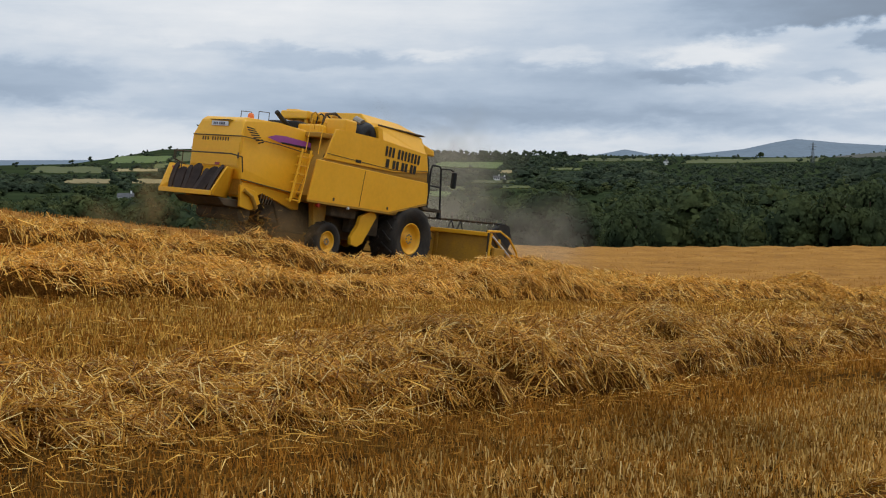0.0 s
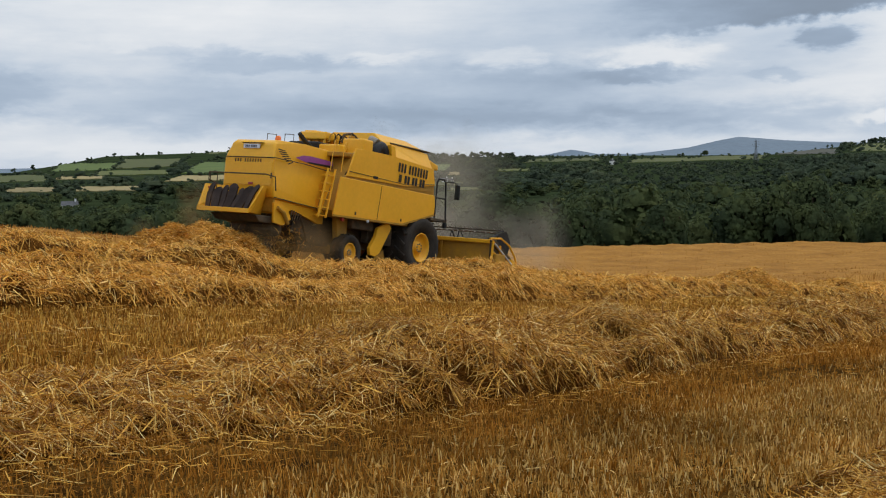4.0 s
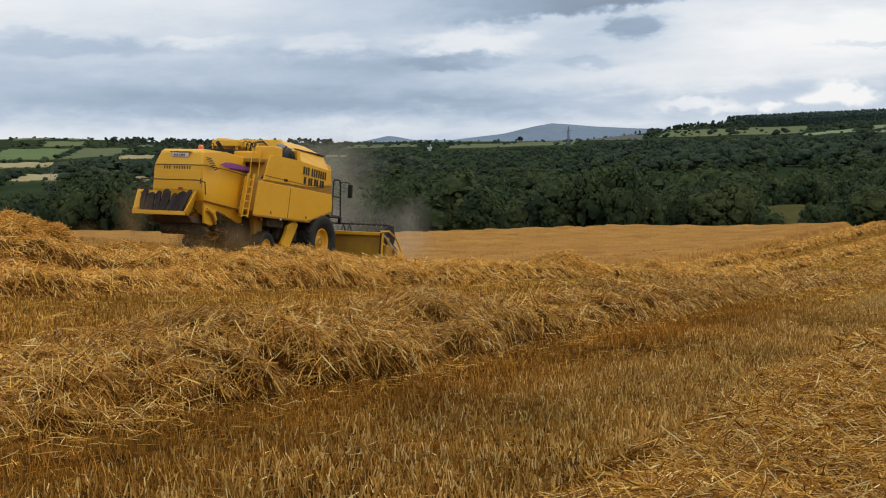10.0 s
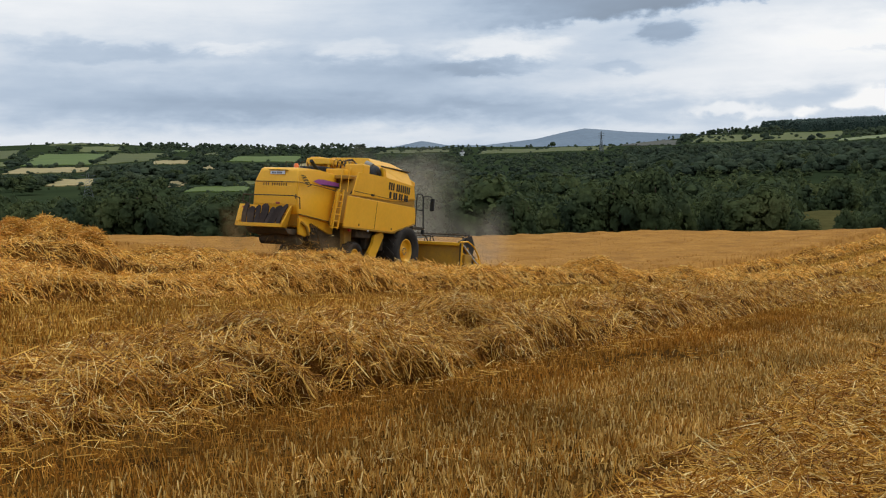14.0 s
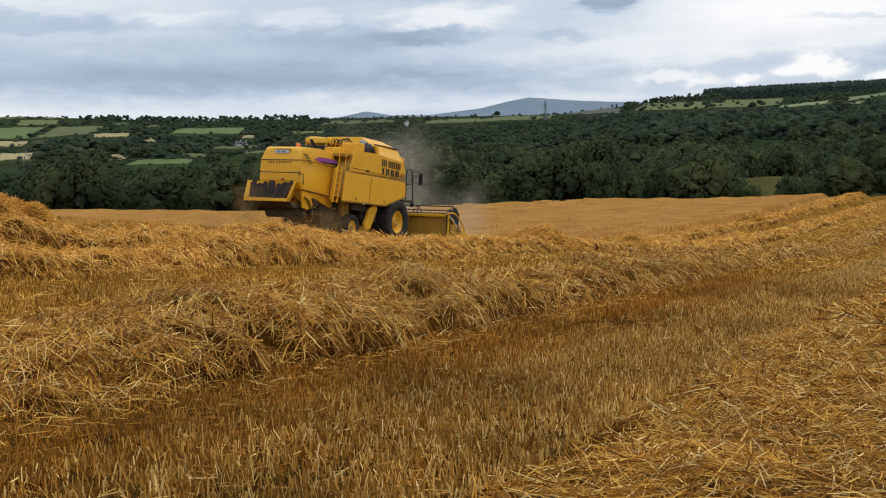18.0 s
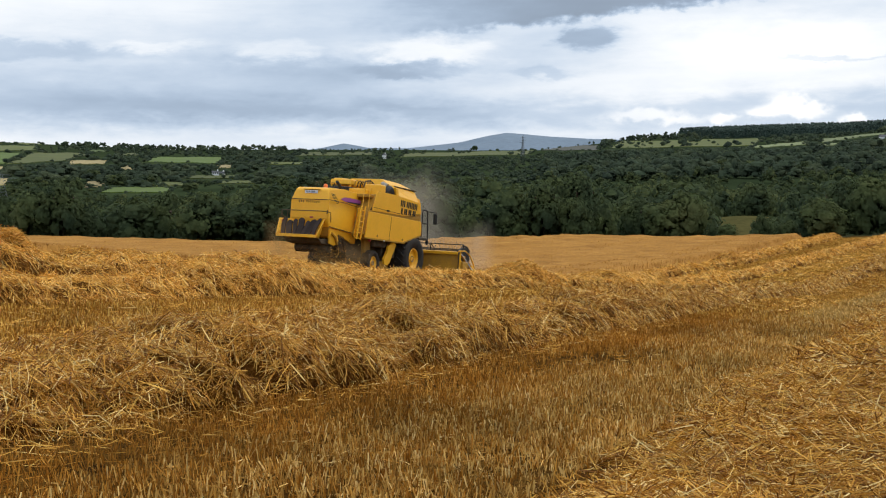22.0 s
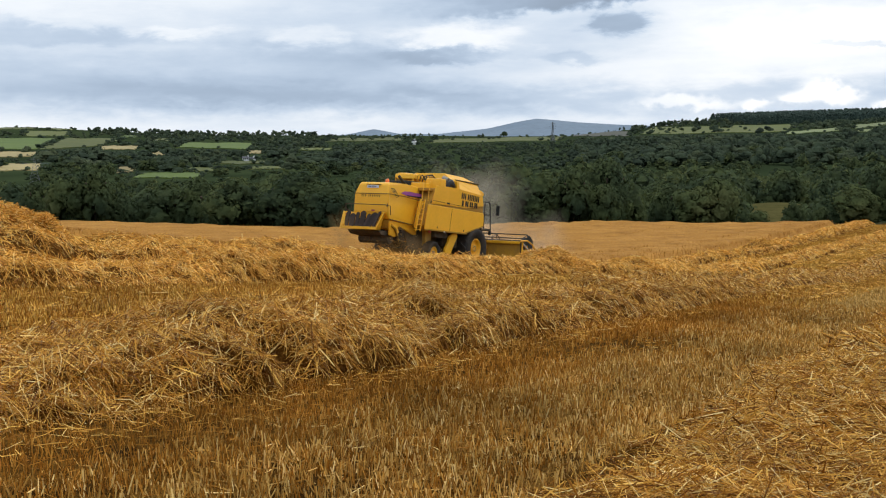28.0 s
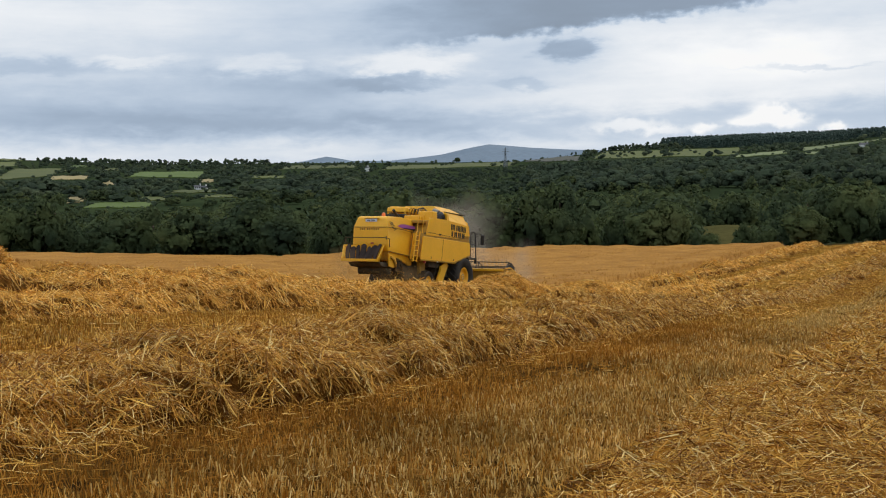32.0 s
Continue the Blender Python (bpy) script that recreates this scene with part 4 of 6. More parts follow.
def leafage(name, forms, xs, ys, zs, tall, wide, material):
    """Copies of unit crowns, joined into one mesh."""
    vs, ns, qs, o = [], [], [], 0
    for k, (x, y, z, h, w) in enumerate(zip(xs, ys, zs, tall, wide)):
        f, q, m = forms[k % len(forms)]
        a = rng.uniform(0, 6.28)
        c, s = math.cos(a), math.sin(a)
        vs.append(np.stack([x + (f[:, 0] * c - f[:, 1] * s) * w, y + (f[:, 0] * s + f[:, 1] * c) * w, z + f[:, 2] * h], -1))
        ns.append(np.stack([m[:, 0] * c - m[:, 1] * s, m[:, 0] * s + m[:, 1] * c, m[:, 2]], -1))
        qs.append(q + o)
        o += len(f)
    return array_mesh(name, np.concatenate(vs), np.concatenate(qs), material, normals=np.concatenate(ns))


def free(az, d):
    """Where trees may stand: on no field."""
    x, y = d * np.sin(np.radians(az)), d * np.cos(np.radians(az))
    el = np.degrees(np.arctan2(far_z(x, y) - 1.6, d))
    ok = np.ones(len(az), bool)
    for a0, a1, e0, e1, lean, rise, high, kind in FIELDS:
        f = np.clip((el - e0) / (e1 - e0), 0, 1)
        u = np.clip((az - a0 - lean * f) / (a1 - a0), -0.1, 1.1)
        ok &= ~((u > -0.04) & (u < 1.04) & (el > e0 + rise * u - 0.03) & (el < e1 + high * u + 0.02) & (d > 430))
    for a0, a1, d0, d1 in BOUNDS:
        ok &= ~((az > a0) & (az < a1) & (d > d0) & (d < d1))
    return ok


def below_fields(az, d, z, h):
    """Trees in front of a field stay under its near edge from the camera."""
    el = np.degrees(np.arctan2(z - 1.6, d))
    for a0, a1, e0, e1, lean, rise, high, kind in FIELDS:
        u = (az - a0) / (a1 - a0)
        edge = e0 + rise * np.clip(u, 0, 1) - 0.03
        under = (u > -0.05) & (u < 1.05) & (el < edge)
        h = np.where(under, np.minimum(h, np.maximum(1.6 + d * np.tan(np.radians(edge)) - z, 0.4)), h)
    return h


def sight_cap(x, y, d):
    """Tree tops capped by the camera's sight line, to keep fields behind in view."""
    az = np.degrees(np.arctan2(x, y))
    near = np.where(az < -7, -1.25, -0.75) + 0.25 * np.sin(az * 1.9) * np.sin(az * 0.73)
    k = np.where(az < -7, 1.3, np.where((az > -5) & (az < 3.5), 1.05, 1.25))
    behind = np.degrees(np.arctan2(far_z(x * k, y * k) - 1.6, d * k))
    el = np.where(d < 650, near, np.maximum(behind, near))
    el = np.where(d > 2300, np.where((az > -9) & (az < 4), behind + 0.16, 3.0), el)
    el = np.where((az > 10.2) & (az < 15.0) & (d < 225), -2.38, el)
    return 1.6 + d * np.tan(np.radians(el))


def woods(label, number, d0, d1, tall, forms, material, thin=None, az0=-37, az1=22.5, wide=1.0):
    az = rng.uniform(az0, az1, number)
    d = np.exp(rng.uniform(math.log(d0), math.log(d1), number))
    ok = free(az, d)
    if thin is not None:
        ok &= rng.uniform(0, 1, number) < thin(az, d)
    az, d = az[ok], d[ok]
    x, y = d * np.sin(np.radians(az)), d * np.cos(np.radians(az))
    s, p = along(x, y)
    ok = (s > field_end(p) + 7)
    x, y, d = x[ok], y[ok], d[ok]
    n = len(x)
    z = land_z(x, y) - 0.4
    h = rng.uniform(tall[0], tall[1], n) * rng.choice([0.75, 1.0, 1.0, 1.15], n)
    h = np.minimum(h, np.maximum(sight_cap(x, y, d) - z, np.where(d < 230, 1.5, np.where((d > 800) & (x > d * 0.06), np.where(d < 1500, rng.uniform(8, 15, n), rng.uniform(5, 9, n)), 4.2))) * rng.uniform(0.65, 1.2, n))
    h = below_fields(np.degrees(np.arctan2(x, y)), d, z, h)
    w = np.maximum(h, 1.2) * rng.uniform(0.7, 1.45, n) * wide * np.where((d > 640) & (d < 2100) & (x < d * 0.06), 1.25, 1.0)
    tagged(new("woodland", leafage("woodland", forms, x, y, z, h, w, material)), label, "woodland", "", "stuff")


near_forms = [crown(1350, 0.025, k, 20, (6, 4), 0.80, 0.5) for k in range(7)]
next_forms = [crown(460, 0.037, 10 + k, 15, (5, 4), 0.82, 0.55) for k in range(6)]
mid_forms = [crown(150, 0.046, 20 + k, 8, (5, 4), 0.9, 0.7, 0.8) for k in range(6)]
far_forms = [crown(16, 0.085, 40 + k, 3, (5, 4), 1.2, 0.9, 0.95, 0.12) for k in range(6)]
hedge_forms = [crown(10, 0.10, 60 + k, 2, (5, 4), 1.5, 0.9, 0.95, 0.15) for k in range(6)]
woods("dark green mixed woods on the valley floor", 180, 118, 225, (7, 14), near_forms, "leaf")
woods("dark green woods along the valley", 270, 220, 400, (7, 14), next_forms, "leaf")
woods("dark green woods across the valley", 900, 390, 900, (7, 15), mid_forms, "leaf", lambda a, d: np.where((a < -18) & (d > 640), 0.7, 1.0), wide=1.2)
woods("distant tree belts and hedgerows", 5000, 800, 2150, (8, 14), far_forms, "leaf_hazed", lambda a, d: np.where(a < -3, np.where(np.sin(d * 0.016 + a * 0.5) > -0.2, 1.0, 0.5), 1.0) * np.where((a < -16.8) & (d > 1250), 0.12, 1.0), wide=1.35)
woods("far trees along the skyline", 3000, 2100, 3000, (6, 13), far_forms, "leaf_hazed", lambda a, d: np.where(a > 5, 1.0, np.where(a < -19, 0.05, 1.0) * np.where((a > -4.2) & (a < 3.4), 0.05, np.where(d > 2850, 1.0, 0.5))), wide=1.3)


def litter(label, blocks):
    """Loose straws lying flat between the swaths. blocks: s from, s to, p from, p to, number, width, length."""
    chunks = []
    for s0, s1, p0, p1, n, width, length in blocks:
        s, p = rng.uniform(s0, s1, n), rng.uniform(p0, p1, n)
        ok = wave(s * 0.9, 31) + wave(p * 2.2 + s * 0.3, 32) + rng.normal(0, 0.7, n) > -0.4
        s, p = s[ok], p[ok]
        n = len(s)
        x, y = place(s, p + drift(s))
        at = np.stack([x, y, field_z(x, y) + rng.uniform(0.02, 0.11, n)], -1)
        way = np.stack([rng.normal(size=n), rng.normal(size=n), rng.normal(0, 0.2, n)], -1)
        chunks.append(strips(at, way, length * rng.uniform(0.4, 1.4, n), width * rng.uniform(0.6, 1.3, n), rng.uniform(-0.15, 1, n) ** 3 * 0.3, width > 0.0082))
    v, q = join(chunks)
    tagged(new("straw_litter", array_mesh("straw_litter", v, q, "straw_pale")), label, "straw", "", "stuff")


litter("loose golden straw lying between the swaths", [(3, 24, 8.0, 11.5, 3200, 0.009, 0.24), (24, 60, 7.9, 11.5, 3000, 0.016, 0.32), (4, 30, 13.6, 15.7, 5000, 0.013, 0.32), (30, 80, 13.4, 15.7, 6000, 0.02, 0.4), (60, 128, 7.4, 10.8, 3000, 0.04, 0.6), (28, 90, 3.2, 5.4, 2500, 0.02, 0.35),
                                                       (2, 10, 4.5, 5.3, 900, 0.0048, 0.15), (10, 22, 4.7, 5.4, 800, 0.006, 0.18)])


def verge():
    """Rough grass and bramble along the end of the field."""
    n = 260
    p = rng.uniform(-20, 125, n)
    x, y = place(field_end(p) + rng.uniform(1.0, 7.5, n), p)
    h = rng.uniform(0.25, 0.7, n)
    tagged(new("bramble_verge", leafage("bramble_verge", far_forms, x, y, land_z(x, y) - 0.3, h, h * rng.uniform(1.5, 3.5, n), "verge")), "rough green verge of grass and brambles", "bush", "", "stuff")


M["verge"] = island_mat("verge", [(0.0, (0.036, 0.042, 0.018)), (1.0, (0.080, 0.080, 0.032))], 0.8, 0.1, 0.25, 0.1, 0.2)
verge()


def hedges():
    """Hedgerow trees along the borders of the far fields."""
    xs, ys, hs = [], [], []
    for k, line in enumerate(BORDERS):
        low = (0.45, 0.8, 0.7, 0.7)[k % 4]
        for (x0, y0), (x1, y1) in zip(line, line[1:]):
            for i in range(max(1, min(6, int(math.hypot(x1 - x0, y1 - y0) / 9)))):
                if rng.uniform() < 0.72:
                    f = rng.uniform(0, 1)
                    xs.append(x0 + (x1 - x0) * f + rng.normal(0, 2)), ys.append(y0 + (y1 - y0) * f + rng.normal(0, 2)), hs.append(low * rng.choice([1.8, 2.2, 2.6, 3.2, 3.0, 6.5]) * rng.uniform(0.8, 1.2))
    # trees standing in the pasture below the ridge
    for k in range(34):
        az = radians(rng.uniform(6.6, 12.8))
        dd = slope_distance(math.degrees(az), rng.uniform(0.78, 1.12) if k % 3 else 0.98 + 0.01 * math.degrees(az))
        xs.append(dd * math.sin(az)), ys.append(dd * math.cos(az)), hs.append(rng.uniform(3, 8))
    for k in range(46):
        az = rng.uniform(-8.6, 2.8)
        dd = slope_distance(az, rng.uniform(0.52, 0.70))
        xs.append(dd * math.sin(radians(az))), ys.append(dd * math.cos(radians(az))), hs.append(rng.uniform(3, 7.5))
    xs, ys, hs = np.array(xs), np.array(ys), np.array(hs)
    tagged(new("hedgerow", leafage("hedgerow", hedge_forms, xs, ys, land_z(xs, ys) - 0.3, hs, hs * 1.7, "leaf_hazed")), "dark hedgerows between the far fields", "hedge", "", "stuff")


hedges()


def conifer_ridge():
    """Plantation of conifers on the high ridge."""
    n = 3400
    az, d = rng.uniform(9.6, 22.5, n), rng.uniform(2150, 3000, n)
    low = np.interp(az, [9.6, 13.0, 16.0, 20.0, 22.5], [1.34, 1.06, 1.22, 1.62, 1.7])
    x, y = d * np.sin(np.radians(az)), d * np.cos(np.radians(az))
    ok = np.degrees(np.arctan2(far_z(x, y) - 1.6, d)) > low
    az, d = az[ok], d[ok]
    n = len(d)
    x, y = d * np.sin(np.radians(az)), d * np.cos(np.radians(az))
    h = rng.uniform(14, 19, n)
    g = np.random.default_rng(5)
    t = g.uniform(0, 1, 28)
    a = g.uniform(0, 6.28, 28)
    r = 0.24 * (1 - t) + 0.02
    c = np.stack([r * np.cos(a), r * np.sin(a), 0.1 + 0.9 * t], -1)
    o = np.stack([np.cos(a + 1.5), np.sin(a + 1.5), np.zeros(28)], -1) * 0.09
    up = np.stack([-0.3 * np.cos(a), -0.3 * np.sin(a), np.ones(28)], -1) * 0.09
    f = np.stack([c - o, c + o, c + o * 0.6 + up, c - o * 0.6 + up], 1).reshape(-1, 3)
    tagged(new("conifer_plantation", leafage("conifer_plantation", [(f, np.arange(len(f)).reshape(-1, 4), up.repeat(4, 0) + c.repeat(4, 0) * np.array([3, 3, 0]))], x, y, land_z(x, y) - 0.5, h, h * 1.2, "conifer")), "dark conifer plantation on the high ridge", "woodland", "", "stuff")


conifer_ridge()


def tree(name, label, x, y, h, w, form_seed, group):
    """One tree: tapered trunk with limbs and a leafy crown."""
    base = new(name)
    base.location = (x, y, float(land_z(np.array(x), np.array(y))) - 0.1)
    tagged(base, label, "tree", group)
    bm = bmesh.new()
    for k in range(5):
        a = k * 1.3 + form_seed
        pts = [(0, 0, 0), (0.1, 0.05, h * 0.25), (0.3 * math.cos(a) * w * 0.3, 0.3 * math.sin(a) * w * 0.3, h * 0.45), (math.cos(a) * w * 0.28, math.sin(a) * w * 0.28, h * 0.7)]
        tube(bm, pts, 0.05 * h / 3 * (1.0 if k == 0 else 0.6), 7)
    part("trunk", bm, "bark", base)
    f, q, soft = crown(2000, 0.025, 100 + form_seed, 24, (6, 4), 0.78, 0.5)
    ob = new("crown", array_mesh("crown", f * np.array([w, w, h]), q, "leaf", normals=soft))
    ob.parent = base
    return base


def edge_trees():
    protos = {}
    k = 0
    for p in np.arange(-14, 118, 5.2):
        s = float(field_end(np.array(p))) + rng.uniform(11, 24)
        x, y = place(s, p + rng.uniform(-1.5, 1.5))
        room = float(sight_cap(np.array(x), np.array(y), np.array(math.hypot(x, y))) - land_z(np.array(x), np.array(y)))
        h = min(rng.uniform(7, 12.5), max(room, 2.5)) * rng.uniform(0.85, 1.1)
        if 10.2 < math.degrees(math.atan2(x, y)) < 15.0:
            continue
        k += 1
        label = ("tall dark green ash" if h > 10 else "low bushy hawthorn") + " at the end of the field"
        if k <= 5:
            protos[k] = tree("tree", label, x, y, h, h * rng.uniform(0.8, 1.1), k, "trees at the field's end")
        else:
            m = pose(x, y, float(land_z(np.array(x), np.array(y))) - 0.1, 0, 0, rng.uniform(0, 360))
            t = copy_thing(protos[1 + k % 5], m)
            t["label"] = label


edge_trees()
tree("tree", "lone round tree on the skyline", 2880 * math.sin(radians(0.0)), 2880 * math.cos(radians(0.0)), 14, 17, 31, "")


def house(az, d, w, deep, tall, turn, label):
    base = new("farmhouse")
    x, y = d * math.sin(radians(az)), d * math.cos(radians(az))
    base.matrix_basis = pose(x, y, float(land_z(np.array(x), np.array(y))), 0, 0, turn)
    tagged(base, label, "house", "houses on the far hills")
    wall = part("wall", box(bmesh.new(), -w / 2, w / 2, -deep / 2, deep / 2, -1, tall), "whitewash", base)
    bm = bmesh.new()
    pts = [(-deep / 2 - 0.3, tall), (deep / 2 + 0.3, tall), (0, tall + deep * 0.45)]
    a = [bm.verts.new((-w / 2 - 0.2, q, z)) for q, z in pts]
    b = [bm.verts.new((w / 2 + 0.2, q, z)) for q, z in pts]
    bm.faces.new(a), bm.faces.new(b[::-1])
    for i in range(3):
        bm.faces.new((a[i], b[i], b[(i + 1) % 3], a[(i + 1) % 3]))
    roof = part("roof", bm, "slate", base)
    part("chimney", box(bmesh.new(), w * 0.3, w * 0.3 + 0.8, -0.4, 0.4, tall + deep * 0.3, tall + deep * 0.45 + 1.2), "whitewash", roof)
    for i in (-0.3, 0.0, 0.3):
        part("window", box(bmesh.new(), w * i - 0.5, w * i + 0.5, -deep / 2 - 0.05, -deep / 2 + 0.1, 1.2, 2.4), "glass", base)


house(-12.25, 1010, 5.5, 3.6, 2.2, 12, "white farmhouse with slate roof among hedges")
house(-11.95, 1000, 4.5, 3.6, 1.8, -25, "small white outbuilding beside the farmhouse")
house(-29.6, 640, 8, 5, 2.8, 20, "white cottage low on the far hillside")
house(-4.3, 1700, 5, 5, 5, 60, "white gabled house among trees")
house(18.6, 1700, 12, 7, 4.5, -10, "white house below the ridge")


def pylon(az, d, tall, label, stout=1.0):
    base = new("electricity_pylon")
    x, y = d * math.sin(radians(az)), d * math.cos(radians(az))
    base.matrix_basis = pose(x, y, float(land_z(np.array(x), np.array(y))), 0, 0, 25)
    tagged(base, label, "pylon", "electricity pylons")
    for sx in (-1, 1):
        for sy in (-1, 1):
            part("leg", tube(bmesh.new(), [(sx * 3, sy * 3, -1), (sx * 1.0, sy * 1.0, tall * 0.62), (sx * 0.25, sy * 0.25, tall)], stout * 0.006 * tall, 5), "pylon", base)
    bm = bmesh.new()
    for i in range(8):
        z0, z1 = tall * i / 9, tall * (i + 1) / 9
        w0, w1 = 3 - 2.7 * min(z0 / tall, 0.9), 3 - 2.7 * min(z1 / tall, 0.9)
        for sy in (-1, 1):
            tube(bm, [(-w0, sy * w0, z0), (w1, sy * w1, z1)], stout * 0.0036 * tall, 4)
            tube(bm, [(w0, sy * w0, z0), (-w1, sy * w1, z1)], stout * 0.0036 * tall, 4)
    part("lattice", bm, "pylon", base)
    for z, w in ((0.66, 5.5), (0.78, 6.5), (0.9, 4.5)):
        part("cross_arm", tube(bmesh.new(), [(-w, 0, tall * z), (0, 0, tall * (z + 0.03)), (w, 0, tall * z)], stout * 0.006 * tall, 5), "pylon", base)


pylon(2.28, 1980, 33, "grey lattice pylon against the mountain", 1.5)
pylon(-21.7, 640, 14, "faint grey lattice pylon by a ripe field", 0.45)


# ---- the combine harvester: x ahead, y to its left, z up from the ground under the front axle ----
def wheel(name, radius, width, rim_r, x, y, side, lugs, owner, label):
    """A tractor wheel that turns about its own axle; side -1 for the right-hand one."""
    hub = new(name)
    hub.parent = owner
    hub.location = (x, y, radius + (0.07 if radius < 0.7 else 0.0))
    hub["label"] = label
    w = width / 2
    bm = lathe(bmesh.new(), [(rim_r, -w * 0.82), (radius * 0.80, -w), (radius * 0.93, -w * 0.96), (radius * 0.965, -w * 0.7), (radius * 0.965, w * 0.7), (radius * 0.93, w * 0.96), (radius * 0.80, w), (rim_r, w * 0.82)], 40)
    tyre = part("tyre", bm, "tyre", hub, "black lugged tyre")
    lug = box(bmesh.new(), -radius * 0.0425, radius * 0.0425, -w * 0.5, w * 0.5, -radius * 0.0375, radius * 0.0375, radius * 0.008)
    first = part("tread_lug", lug, "tyre", hub)
    for k in range(lugs):
        for sd in (-1, 1):
            a = 2 * math.pi * (k + (0.5 if sd > 0 else 0)) / lugs
            ob = first
            if k or sd > 0:
                ob = new("tread_lug", first.data)
                ob.parent = hub
            ob.matrix_basis = Matrix.Rotation(-a, 4, "Y") @ Matrix.Translation((radius * 0.965, sd * w * 0.48, 0)) @ Matrix.Rotation(sd * radians(38), 4, "X")
    o = side * w
    rim = lathe(bmesh.new(), [(rim_r, -w * 0.84), (rim_r * 1.04, o * 0.84), (rim_r * 0.97, o * 0.86), (rim_r * 0.90, o * 0.60), (rim_r * 0.84, o * 0.50), (rim_r * 0.42, o * 0.45), (rim_r * 0.40, o * 0.64), (rim_r * 0.12, o * 0.66), (0.005, o * 0.66), (0.005, 0), (rim_r * 0.8, -o * 0.2)], 32)
    rim_ob = part("rim", rim, "yellow", hub, "yellow steel rim")
    for k in range(8):
        a = 2 * math.pi * k / 8
        c = Vector((rim_r * 0.27 * math.cos(a), o * 0.66, rim_r * 0.27 * math.sin(a)))
        part("wheel_nut", tube(bmesh.new(), [c, c + Vector((0, side * 0.03, 0))], 0.022, 6), "steel", hub)
    return hub


def letter_bars(parent, origin, right, up, widths, tall, gap, depth=0.006, material="print"):
    """A line of plain upright bars where a maker's name stands."""
    o, r, u = Vector(origin), Vector(right).normalized(), Vector(up).normalized()
    n = r.cross(u)
    at = 0.0
    for w in widths:
        if w > 0:
            bm = bmesh.new()
            pts = [o + r * at, o + r * (at + w), o + r * (at + w) + u * tall, o + r * at + u * tall]
            a = [bm.verts.new(p + n * 0.004) for p in pts]
            b = [bm.verts.new(p + n * (0.004 + depth)) for p in pts]
            bm.faces.new(a[::-1]), bm.faces.new(b)
            for i in range(4):
                bm.faces.new((a[i], a[(i + 1) % 4], b[(i + 1) % 4], b[i]))
            part("lettering_bar", bm, material, parent)
        at += abs(w) + gap


